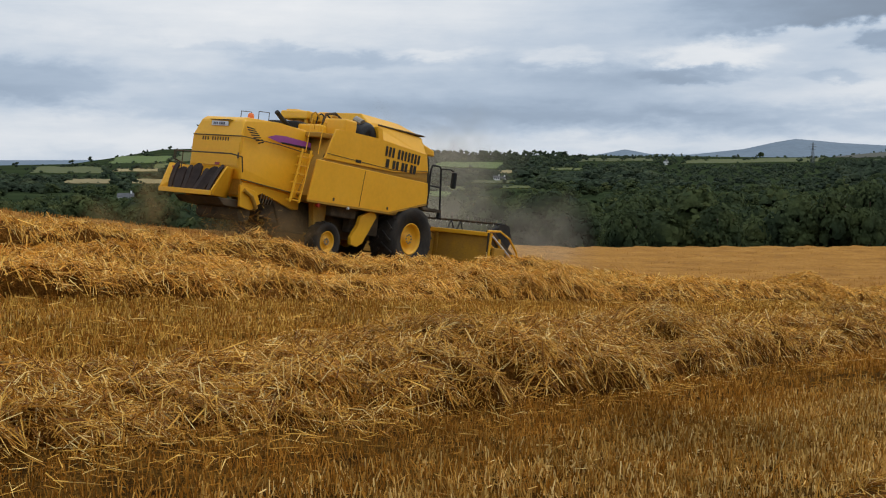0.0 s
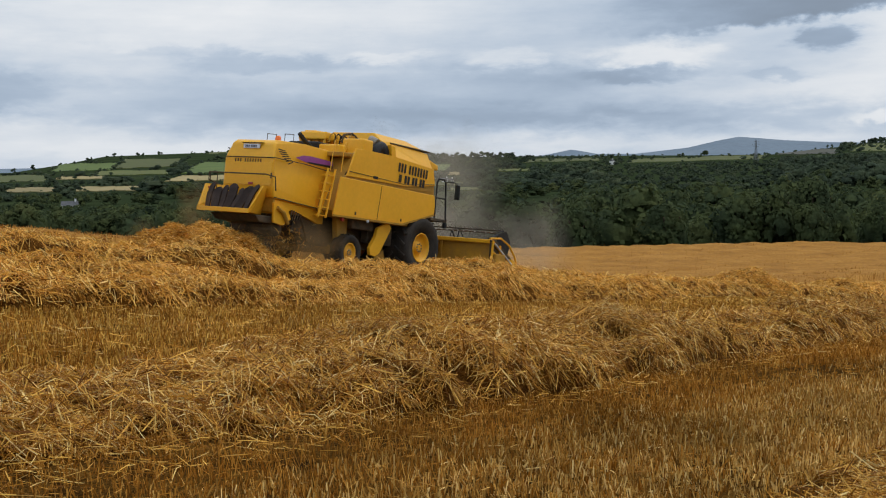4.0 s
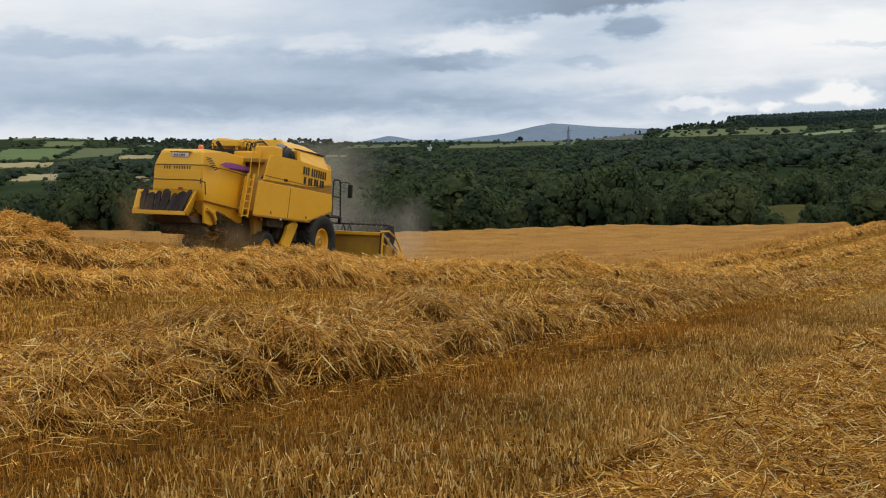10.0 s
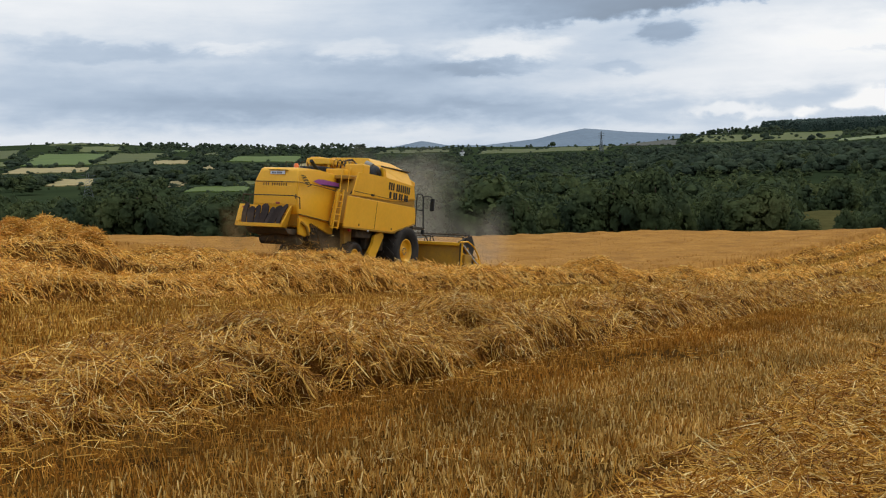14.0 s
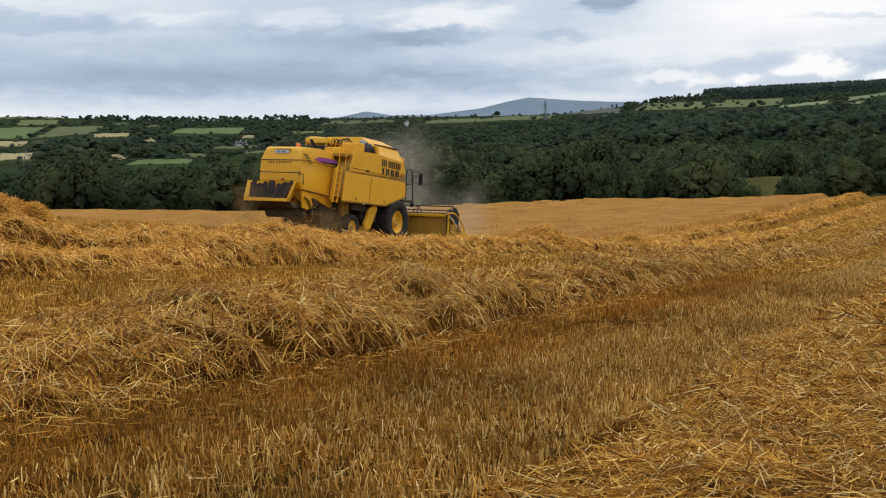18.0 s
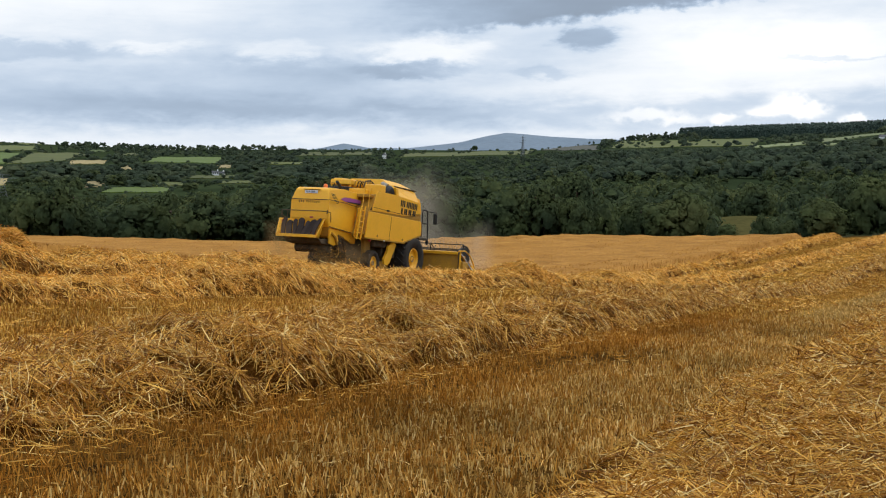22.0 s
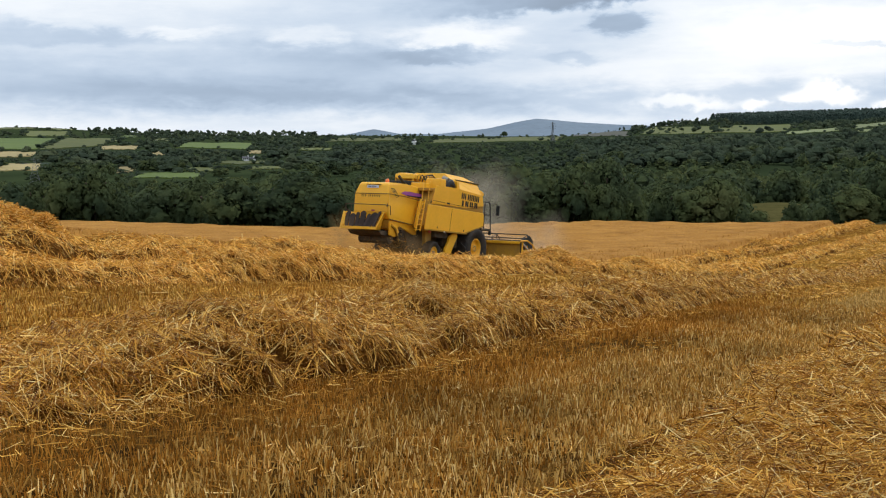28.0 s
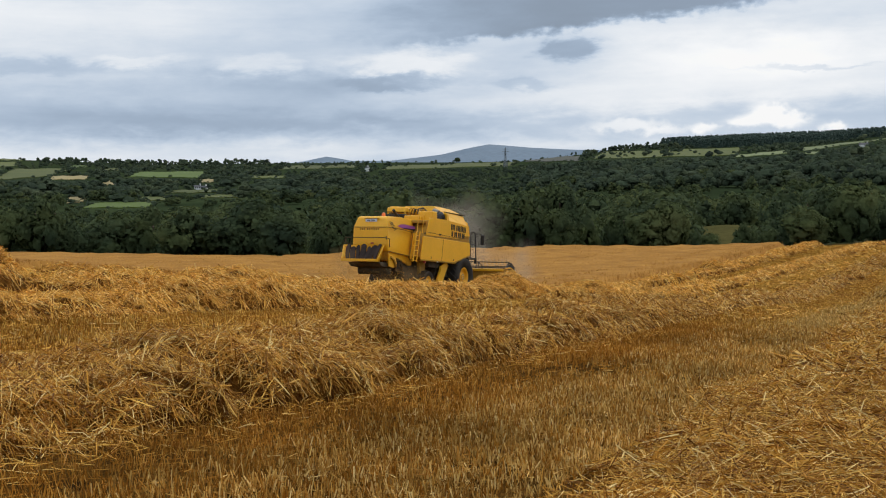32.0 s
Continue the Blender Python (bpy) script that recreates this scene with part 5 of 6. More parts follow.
def build_combine():
    top = new("combine_harvester")
    tagged(top, "dusty yellow combine harvester with raised straw hood, cutting barley", "combine harvester")
    B = bmesh.new
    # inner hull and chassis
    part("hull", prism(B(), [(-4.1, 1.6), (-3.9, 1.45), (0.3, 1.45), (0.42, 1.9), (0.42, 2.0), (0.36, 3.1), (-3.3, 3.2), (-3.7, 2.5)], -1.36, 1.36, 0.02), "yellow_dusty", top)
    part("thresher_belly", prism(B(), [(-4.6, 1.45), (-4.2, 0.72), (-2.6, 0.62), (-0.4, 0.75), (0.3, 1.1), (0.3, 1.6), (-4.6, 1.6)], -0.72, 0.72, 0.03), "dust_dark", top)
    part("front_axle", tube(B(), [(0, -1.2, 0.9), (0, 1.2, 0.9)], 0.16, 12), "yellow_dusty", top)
    part("rear_axle", box(B(), -3.38, -3.12, -1.05, 1.05, 0.48, 0.72, 0.02), "yellow_dusty", top)
    for y in (-1.0, 1.0):
        part("axle_strut", prism(B(), [(-3.55, 1.5), (-3.0, 1.5), (-3.12, 0.6), (-3.38, 0.6)], y - 0.08, y + 0.08, 0.01), "yellow_dusty", top)
        part("frame_plate", prism(B(), [(-1.52, 1.52), (-1.36, 1.34), (-1.82, 0.62), (-2.02, 0.52), (-2.26, 0.56), (-2.3, 0.74), (-2.05, 1.05), (-2.0, 1.3)], y * 1.28 - 0.05, y * 1.28 + 0.05, 0.015), "yellow", top)
        part("tank_box", box(B(), -3.05, -2.1, y * 1.05 - 0.2, y * 1.05 + 0.2, 1.2, 1.5, 0.04), "dust_dark", top)
        part("belt_guard", box(B(), -2.1, -0.95, y * 0.95 - 0.12, y * 0.95 + 0.12, 0.85, 1.45, 0.03), "dust_dark", top)
    part("cleaning_shoe", prism(B(), [(-4.75, 1.25), (-4.9, 0.95), (-3.7, 0.75), (-3.7, 1.25)], -0.66, 0.66, 0.02), "dust_dark", top)
    # side panels, both sides
    for y in (-1.48, 1.48):
        a, b = (y, y + 0.06) if y < 0 else (y - 0.06, y)
        part("lower_side_panel", prism(B(), [(-4.19, 1.49), (-1.11, 1.50), (0.55, 1.92), (0.43, 2.45), (-4.0, 2.49)], a, b, 0.018), "yellow", top)
        part("upper_side_panel", prism(B(), [(-3.76, 2.53), (-3.46, 3.29), (-2.95, 3.31), (-1.85, 3.31), (0.26, 3.21), (0.40, 2.72), (-1.0, 2.56)], a, b, 0.02), "yellow", top)
        part("dust_ledge", prism(B(), [(-3.9, 2.48), (-3.76, 2.55), (-1.0, 2.58), (0.38, 2.74), (0.42, 2.44)], a + (0.03 if y < 0 else -0.03), b + (0.03 if y < 0 else -0.03)), "yellow_dusty", top)
        o = -0.002 if y < 0 else 0.002
        e = y + (-0.004 if y < 0 else 0.004)
        part("seam", tube(B(), [(-3.7, e, 2.67), (-1.1, e, 2.60), (0.36, e, 2.76)], 0.008, 5), "dust_dark", top)
        part("latch", box(B(), -2.62, -2.42, e - 0.012, e + 0.012, 2.60, 2.67, 0.005), "black", top)
        part("corner_lamp", tube(B(), [(-2.72, y, 1.44), (-2.72, y + (-0.04 if y < 0 else 0.04), 1.44)], 0.035, 8), "plate", top)
    letter_bars(top, (-1.52, -1.487, 2.92), (1, 0, -0.035), (0.06, 0, 1), [0.080] * 3 + [-0.03] + [0.080] * 7, 0.25, 0.062)
    letter_bars(top, (-1.46, -1.487, 2.63), (1, 0, -0.02), (0.05, 0, 1), [0.13, -0.06, 0.10, 0.10, -0.04, 0.10, 0.10, -0.04, 0.10, 0.10], 0.22, 0.045)
    # doors of the lower panels, worn paint and latches
    for sd in (-1, 1):
        e = sd * 1.486
        part("door_gap", tube(B(), [(-2.30, e, 1.52), (-2.20, e, 2.44)], 0.007, 5), "dust_dark", top)
        part("panel_lip", prism(B(), [(-4.19, 1.45), (-1.11, 1.46), (0.55, 1.88), (0.55, 1.93), (-1.12, 1.505), (-4.19, 1.495)], min(e, e - sd * 0.05), max(e, e - sd * 0.05)), "yellow_dusty", top)
        part("worn_patch", prism(B(), [(-1.2, 2.50), (-0.2, 2.58), (0.30, 2.62), (0.28, 2.56), (-0.4, 2.50)], min(e, e + sd * 0.004), max(e, e + sd * 0.004)), "yellow_dusty", top)
        for x in (-3.3, -1.2):
            part("panel_latch", box(B(), x, x + 0.05, e - 0.01, e + 0.01, 1.56, 1.64, 0.004), "dust_dark", top)
    # grain tank with its cover
    part("grain_tank", prism(B(), [(-1.55, 3.2), (0.36, 3.1), (0.45, 3.66), (-1.5, 3.74), (-1.85, 3.72)], -1.42, 1.42, 0.03, (3.6, -1.08, 1.08)), "yellow", top)
    part("tank_lip", box(B(), -1.48, 0.5, -1.13, 1.13, 3.685, 3.725, 0.01), "dust_dark", top)
    part("tank_cover", prism(B(), [(-1.82, 3.72), (0.46, 3.70), (-0.22, 3.93), (-1.75, 3.95)], -1.04, 1.04, 0.02, (3.9, -0.72, 0.72)), "yellow", top)
    part("air_screen", lathe(B(), [(0.01, -0.16), (0.30, -0.16), (0.37, -0.10), (0.39, 0.0), (0.39, 0.3), (0.01, 0.3)], 28, (-2.02, -1.14, 3.30)), "mesh_black", top, "black rotary dust screen")
    part("screen_guard", prism(B(), [(-1.72, 3.30), (-1.5, 3.30), (-1.6, 3.60), (-1.8, 3.62)], -1.38, -1.24, 0.02), "yellow", top)
    part("screen_motor", tube(B(), [(-2.2, -1.2, 3.62), (-2.2, -0.95, 3.72)], 0.10, 12), "steel", top)
    # engine deck between tank and straw hood
    part("engine_box", box(B(), -3.45, -3.15, -0.9, 0.1, 3.1, 3.40, 0.05), "yellow", top)
    part("filter_housing", tube(B(), [(-2.75, -0.75, 3.62), (-2.45, -0.5, 3.72)], 0.09, 14), "yellow_dusty", top)
    part("deck_floor", box(B(), -3.7, -2.9, -1.25, 1.25, 3.05, 3.17, 0.02), "yellow_dusty", top)
    # Black box stands in for the shaded recess below the engine cover.
    part("engine", box(B(), -3.5, -2.6, -0.2, 0.85, 3.17, 3.46, 0.05), "black", top)
    part("engine_cover", prism(B(), [(-3.0, 3.58), (-2.25, 3.58), (-2.2, 3.78), (-2.95, 3.80)], 0.0, 0.95, 0.04), "yellow", top)
    for x, y in ((-2.95, 0.06), (-2.95, 0.9), (-2.4, 0.06)):
        part("cover_post", box(B(), x, x + 0.06, y - 0.03, y + 0.03, 3.15, 3.64), "yellow", top)
    part("battery_box", box(B(), -3.0, -2.55, -1.34, -0.6, 3.17, 3.62, 0.05), "yellow", top)
    part("pipe", tube(B(), [(-3.0, -0.6, 3.5), (-2.95, -0.62, 3.72), (-2.7, -0.7, 3.78), (-2.5, -0.8, 3.62)], 0.035, 8), "dust_dark", top)
    part("exhaust_pipe", tube(B(), [(-3.4, 0.0, 3.1), (-3.56, 0.0, 3.3), (-3.82, 0.0, 3.42), (-4.06, 0.0, 3.58)], 0.06, 10), "black", top)
    part("unloading_auger", prism(B(), [(-2.85, 3.58), (-1.2, 3.64), (-1.15, 3.92), (-2.83, 3.85)], 0.5, 0.9, 0.04), "yellow", top)
    for x in (-2.95, -2.65, -2.3):
        part("auger_post", tube(B(), [(x, 0.75, 3.1), (x, 0.75, 3.64)], 0.025, 6), "yellow_dusty", top)
    for k, x in enumerate((-3.05, -2.82, -2.6)):
        part("hose", tube(B(), [(x, -0.2, 3.5), (x + 0.02, -0.22, 3.70), (x + 0.09, -0.26, 3.76), (x + 0.17, -0.3, 3.70), (x + 0.2, -0.32, 3.6)], 0.022, 6), "black" if k else "yellow_dusty", top)
    # straw hood
    hood = [(-5.83, 1.72), (-5.90, 2.0), (-5.90, 2.72), (-5.80, 3.10), (-5.68, 3.19), (-4.6, 3.23), (-3.62, 3.20), (-3.52, 3.05), (-3.72, 1.58), (-3.9, 1.56)]
    part("straw_hood", prism(B(), hood, -0.84, 0.84, 0.05, (3.05, -0.70, 0.70)), "yellow", top)
    part("hood_skirt", prism(B(), [(-5.72, 1.70), (-3.74, 1.56), (-3.74, 1.24), (-3.95, 1.22), (-5.05, 1.52), (-5.3, 1.36), (-5.72, 1.33)], -0.80, 0.80, 0.02), "yellow", top)
    # Thin dark tube draws the shade along the hood's fold.
    part("hood_crease", tube(B(), [(-3.56, -0.845, 2.62), (-4.7, -0.85, 2.70), (-5.86, -0.845, 2.72), (-5.912, -0.80, 2.72), (-5.912, 0.80, 2.72), (-5.86, 0.845, 2.72)], 0.012, 5), "dust_dark", top)
    part("hood_seam", tube(B(), [(-3.74, -0.845, 1.60), (-5.8, -0.845, 1.74)], 0.014, 5), "dust_dark", top)
    # Dark bar stands in for the shade of the recess over the plate.
    part("plate_recess", box(B(), -5.88, -5.80, -0.36, 0.34, 3.085, 3.097), "dust_dark", top)
    plate = part("number_plate", box(B(), -5.868, -5.85, -0.28, 0.27, 2.95, 3.06, 0.003), "plate", top, "white registration plate")
    letter_bars(plate, (-5.868, 0.2, 2.975), (0, -1, 0), (0, 0, 1), [0.035, 0.03, 0.04, -0.01, 0.03, 0.035, 0.03, 0.035], 0.055, 0.018, 0.003, "plate_print")
    letter_bars(top, (-5.905, 0.47, 2.58), (0, -1, 0), (0, 0, 1), [0.03, 0.03, 0.03, -0.015, 0.03, 0.03, 0.03, 0.03, 0.03, 0.03, 0.03], 0.10, 0.056)
    # decals on both sides of the hood: a violet flash with a fan of dashes
    for sd in (-1, 1):
        y = sd * 0.842
        for k in range(7):
            f = k / 6
            x0, z0, x1, z1 = -5.81 + 0.41 * f ** 1.3, 2.96 - 0.32 * f, -5.55 + 0.33 * f, 2.945 - 0.245 * f
            part("fan_dash", prism(B(), [(x0, z0), (x0 + 0.01, z0 - 0.03), (x1 + 0.01, z1 - 0.024), (x1, z1)], y, y + sd * 0.006), "print", top)
        part("violet_flash", prism(B(), [(-5.12, 2.82), (-4.85, 2.91), (-4.5, 2.93), (-3.62, 2.90), (-3.60, 2.74), (-4.7, 2.75)], y, y + sd * 0.006), "purple", top, "violet stripe")
        part("flash_shadow", prism(B(), [(-4.68, 2.775), (-3.62, 2.79), (-3.60, 2.725), (-4.6, 2.735)], y + sd * 0.006, y + sd * 0.010), "print", top)
    part("beacon", lathe_up((-4.95, -0.05, 3.20), [(0.01, 0.0), (0.085, 0.0), (0.085, 0.03), (0.075, 0.15), (0.05, 0.19), (0.01, 0.195)]), "beacon", top, "amber warning beacon")
    part("hood_rail", tube(B(), [(-4.75, 0.5, 3.2), (-4.75, 0.5, 3.47), (-4.4, 0.5, 3.5), (-4.4, 0.5, 3.2)], 0.012, 6), "dust_dark", top)
    part("hood_rail", tube(B(), [(-4.75, -0.1, 3.2), (-4.75, -0.1, 3.47), (-4.4, -0.1, 3.5), (-4.4, -0.1, 3.2)], 0.012, 6), "dust_dark", top)
    # straw spreader at the tail
    for sd in (-1, 1):
        bm = B()
        inner = [(-5.78, sd * 0.40, 1.30), (-6.62, sd * 0.82, 1.30), (-6.68, sd * 0.84, 1.40), (-6.38, sd * 0.94, 1.97), (-5.78, sd * 0.56, 1.97)]
        lo = [bm.verts.new(p) for p in inner]
        hi = [bm.verts.new((x, y + sd * 0.035, z - 0.012)) for x, y, z in inner]
        bm.faces.new(lo), bm.faces.new(hi[::-1])
        for i in range(5):
            bm.faces.new((lo[i], lo[(i + 1) % 5], hi[(i + 1) % 5], hi[i]))
        part("chute_side", bm, "yellow", top)
    bm = B()
    ends = [(-5.75, -0.42), (-6.68, -0.84), (-6.68, 0.84), (-5.75, 0.42)]
    lo, hi = [bm.verts.new((x, y, 1.28)) for x, y in ends], [bm.verts.new((x, y, 1.36)) for x, y in ends]
    bm.faces.new(lo), bm.faces.new(hi[::-1])
    for i in range(4):
        bm.faces.new((lo[i], lo[(i + 1) % 4], hi[(i + 1) % 4], hi[i]))
    part("chute_floor", bm, "yellow", top)
    part("chute_lip", box(B(), -6.72, -6.66, -0.86, 0.86, 1.27, 1.38, 0.008), "yellow", top)
    part("chute_back", box(B(), -5.80, -5.74, -0.82, 0.82, 1.38, 1.96), "yellow_dusty", top)
    for k in range(7):
        lean = (k - 3) / 3
        tall = 0.58 + 0.06 * math.sin(k * 2.1 + 1)
        fin = B()
        rings = []
        for t in (0.0, 0.05):
            ring = []
            for i in range(9):
                f = i / 8
                half = 0.085 + 0.02 * math.sin(3 * f) if f < 0.78 else 0.115 * math.sqrt(max(1 - ((f - 0.78) / 0.22) ** 2, 0.05))
                ring.append((half, f))
            pts = [(-h, f) for h, f in ring] + [(h, f) for h, f in ring[::-1]]
            rings.append([fin.verts.new((-6.60 + 0.26 * f + t - 0.3 * h * (1 if k % 2 else -1), lean * (0.64 + 0.10 * f) + h + 0.03 * math.sin(4 * f + k), 1.37 + tall * f)) for h, f in pts])
        fin.faces.new(rings[0]), fin.faces.new(rings[1][::-1])
        n = len(rings[0])
        for i in range(n):
            j = (i + 1) % n
            fin.faces.new((rings[0][i], rings[1][i], rings[1][j], rings[0][j]))
        part("spreader_fin", fin, "fin", top, "dark curved rubber fin")
    for k in range(5):
        part("sieve_finger", tube(B(), [(-5.05 + 0.09 * k, -0.83, 1.50 - 0.02 * k), (-5.15 + 0.09 * k, -0.86, 1.24)], 0.012, 5), "dust_dark", top)
    part("chopper_box", prism(B(), [(-5.6, 1.27), (-6.35, 1.26), (-6.15, 1.10), (-5.5, 1.06)], -0.75, 0.75, 0.02), "dust_dark", top)
    part("chopper_drum", tube(B(), [(-5.45, -0.7, 0.98), (-5.45, 0.7, 0.98)], 0.2, 14), "dust_dark", top)
    part("hinge_bracket", prism(B(), [(-5.85, 1.62), (-5.3, 1.5), (-5.15, 1.25), (-5.45, 1.06), (-5.8, 1.12)], -0.90, -0.83, 0.01), "yellow", top)
    part("hinge_bracket", prism(B(), [(-5.85, 1.62), (-5.3, 1.5), (-5.15, 1.25), (-5.45, 1.06), (-5.8, 1.12)], 0.83, 0.90, 0.01), "yellow", top)
    part("bracket_arm", tube(B(), [(-5.75, -0.93, 1.5), (-5.5, -0.95, 1.38), (-5.3, -0.93, 1.12)], 0.05, 8), "yellow_dusty", top)
    part("tail_rail", tube(B(), [(-5.8, 0.92, 1.95), (-6.3, 0.94, 2.08), (-6.3, 0.94, 2.27), (-6.25, -0.9, 2.27), (-5.95, -0.95, 2.24), (-5.85, -0.92, 1.9)], 0.018, 6), "dust_dark", top)
    for y in (0.94, 0.7):
        part("rail_post", tube(B(), [(-6.25, y, 1.75), (-6.25, y, 2.27)], 0.012, 6), "dust_dark", top)
    part("rear_door", box(B(), -5.916, -5.89, -0.78, 0.78, 2.02, 2.60, 0.008), "yellow", top)
    part("door_hinge", box(B(), -5.925, -5.91, -0.80, -0.76, 2.2, 2.34, 0.004), "dust_dark", top)
    part("tail_lamp", box(B(), -5.93, -5.9, -0.2, -0.05, 2.03, 2.09, 0.006), "red", top)
    part("tail_lamp", box(B(), -6.36, -6.32, 0.84, 0.96, 1.8, 1.9, 0.006), "red", top)
    # ladder between hood and side panel
    for x0 in (-4.70, -4.40):
        part("ladder_rail", prism(B(), [(x0, 1.38), (x0 + 0.045, 1.38), (x0 + 0.285, 2.66), (x0 + 0.24, 2.66)], -1.40, -1.35, 0.008), "yellow", top)
    for k in range(6):
        z = 1.42 + 0.21 * k
        x = -4.74 + 0.24 * (z - 1.38) / 1.28
        part("ladder_step", box(B(), x + 0.06, x + 0.34, -1.39, -1.24, z, z + 0.028, 0.004), "yellow", top)
    part("ladder_back", prism(B(), [(-4.2, 1.5), (-3.6, 1.5), (-3.3, 2.62), (-3.95, 2.62)], -1.0, -0.96), "yellow", top)
    for x in (-4.2, -3.76):
        part("grab_handle", tube(B(), [(x - 0.08, -1.32, 2.62), (x, -1.30, 3.2), (x + 0.06, -1.28, 3.42), (x + 0.15, -1.26, 3.42), (x + 0.2, -1.25, 3.2)], 0.014, 6), "yellow", top)
    part("work_lamp", tube(B(), [(-3.62, -1.30, 2.62), (-3.56, -1.36, 2.58)], 0.07, 10), "black", top)
    part("ladder_lamp", tube(B(), [(-3.76, -1.40, 1.40), (-3.76, -1.47, 1.40)], 0.05, 10), "red", top)
    # cab, platform, mirrors
    part("cab", prism(B(), [(0.40, 1.7), (1.35, 1.75), (1.5, 2.3), (1.25, 3.25), (0.40, 3.3)], -0.80, 0.80, 0.04), "glass", top, "dark tinted cab glazing")
    part("cab_roof", prism(B(), [(0.32, 3.24), (1.30, 3.26), (1.26, 3.42), (0.45, 3.60), (0.32, 3.58)], -0.95, 0.95, 0.04), "yellow", top)
    for y in (-1, 1):
        part("platform", box(B(), 0.30, 1.15, min(y * 1.50, y * 0.75), max(y * 1.50, y * 0.75), 1.72, 1.80, 0.01), "dust_dark", top)
        part("platform_rail", tube(B(), [(0.5, y * 1.48, 1.8), (0.5, y * 1.48, 2.85), (0.56, y * 1.48, 2.95), (0.86, y * 1.48, 2.96), (0.95, y * 1.48, 2.88), (1.1, y * 1.48, 1.75)], 0.026, 7), "black", top)
        part("platform_rail", tube(B(), [(0.5, y * 1.48, 2.4), (1.03, y * 1.48, 2.4)], 0.022, 7), "black", top)
        part("mirror_arm", tube(B(), [(0.9, y * 1.48, 2.9), (1.2, y * 1.62, 2.92), (1.3, y * 1.66, 2.88)], 0.018, 6), "black", top)
        case = part("mirror_case", box(B(), 1.30, 1.38, y * 1.66 - 0.08, y * 1.66 + 0.08, 2.42, 2.86, 0.03), "black", top)
        part("mirror_glass", box(B(), 1.292, 1.30, y * 1.66 - 0.06, y * 1.66 + 0.06, 2.46, 2.82), "glass", case)
        part("step_lamp", box(B(), 1.05, 1.16, y * 1.46 - 0.05, y * 1.46 + 0.05, 1.55, 1.72, 0.02), "black", top)
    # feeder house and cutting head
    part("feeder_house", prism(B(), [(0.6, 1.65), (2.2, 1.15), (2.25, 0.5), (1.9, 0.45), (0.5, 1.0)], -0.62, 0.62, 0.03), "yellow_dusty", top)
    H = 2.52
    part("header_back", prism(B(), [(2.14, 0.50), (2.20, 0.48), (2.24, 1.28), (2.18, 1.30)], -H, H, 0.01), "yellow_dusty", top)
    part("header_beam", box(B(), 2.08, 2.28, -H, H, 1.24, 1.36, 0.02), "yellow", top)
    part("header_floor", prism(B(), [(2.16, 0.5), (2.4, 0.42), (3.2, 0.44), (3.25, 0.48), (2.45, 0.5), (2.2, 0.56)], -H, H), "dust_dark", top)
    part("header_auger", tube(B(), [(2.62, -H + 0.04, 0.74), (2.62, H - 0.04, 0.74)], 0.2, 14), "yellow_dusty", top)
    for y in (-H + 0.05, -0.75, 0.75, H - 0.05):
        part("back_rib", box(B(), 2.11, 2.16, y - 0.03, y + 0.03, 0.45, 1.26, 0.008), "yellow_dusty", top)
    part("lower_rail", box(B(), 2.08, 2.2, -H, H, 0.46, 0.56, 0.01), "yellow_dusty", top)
    part("knife_bar", box(B(), 3.2, 3.3, -H, H, 0.44, 0.48), "steel", top)
    for sd in (-1, 1):
        a, b = sd * H - 0.03, sd * H + 0.03
        # Dark plate stands in for the shaded gaps between the yellow bars.
        side = part("end_shield", prism(B(), [(2.1, 0.48), (2.05, 1.34), (2.30, 1.38), (2.75, 1.12), (3.3, 0.86), (3.6, 0.66), (3.3, 0.46), (2.4, 0.40)], min(a, b), max(a, b), 0.01), "dust_dark", top)
        for p0, p1 in (((2.1, 1.30), (3.45, 0.60)), ((2.1, 0.52), (2.12, 1.34)), ((2.12, 0.62), (3.2, 0.52)), ((2.55, 1.2), (2.65, 0.5)), ((2.12, 1.0), (2.6, 0.8))):
            part("shield_bar", tube(B(), [(p0[0], sd * (H + 0.05), p0[1]), (p1[0], sd * (H + 0.05), p1[1])], 0.04, 6), "yellow", side)
        part("divider_nose", prism(B(), [(3.2, 0.84), (3.72, 0.62), (3.6, 0.52), (3.1, 0.5)], sd * (H + 0.08) - 0.07, sd * (H + 0.08) + 0.07, 0.02), "yellow", side)
        part("shield_tube", tube(B(), [(1.9, sd * (H + 0.07), 1.38), (2.5, sd * (H + 0.09), 1.42), (2.95, sd * (H + 0.12), 1.25), (3.35, sd * (H + 0.12), 0.92), (3.55, sd * (H + 0.1), 0.68)], 0.03, 7), "yellow", side)
        part("drive_rod", tube(B(), [(2.15, sd * (H + 0.1), 1.25), (3.3, sd * (H + 0.14), 0.62)], 0.025, 7), "plate", side)
        part("drive_guard", box(B(), 2.2, 2.75, min(sd * (H + 0.04), sd * (H + 0.16)), max(sd * (H + 0.04), sd * (H + 0.16)), 0.55, 0.95, 0.03), "yellow_dusty", side)
        part("reel_arm", tube(B(), [(2.15, sd * (H - 0.1), 1.36), (2.6, sd * (H - 0.1), 1.52), (3.0, sd * (H - 0.1), 1.30)], 0.05, 8), "black", top)
    # reel, turning about its shaft
    reel = new("reel")
    reel.parent = top
    reel.location = (2.88, 0, 1.24)
    reel["label"] = "black pickup reel with tined bats"
    R = 0.46
    part("reel_shaft", tube(B(), [(0, -H + 0.16, 0), (0, H - 0.16, 0)], 0.06, 10), "black", reel)
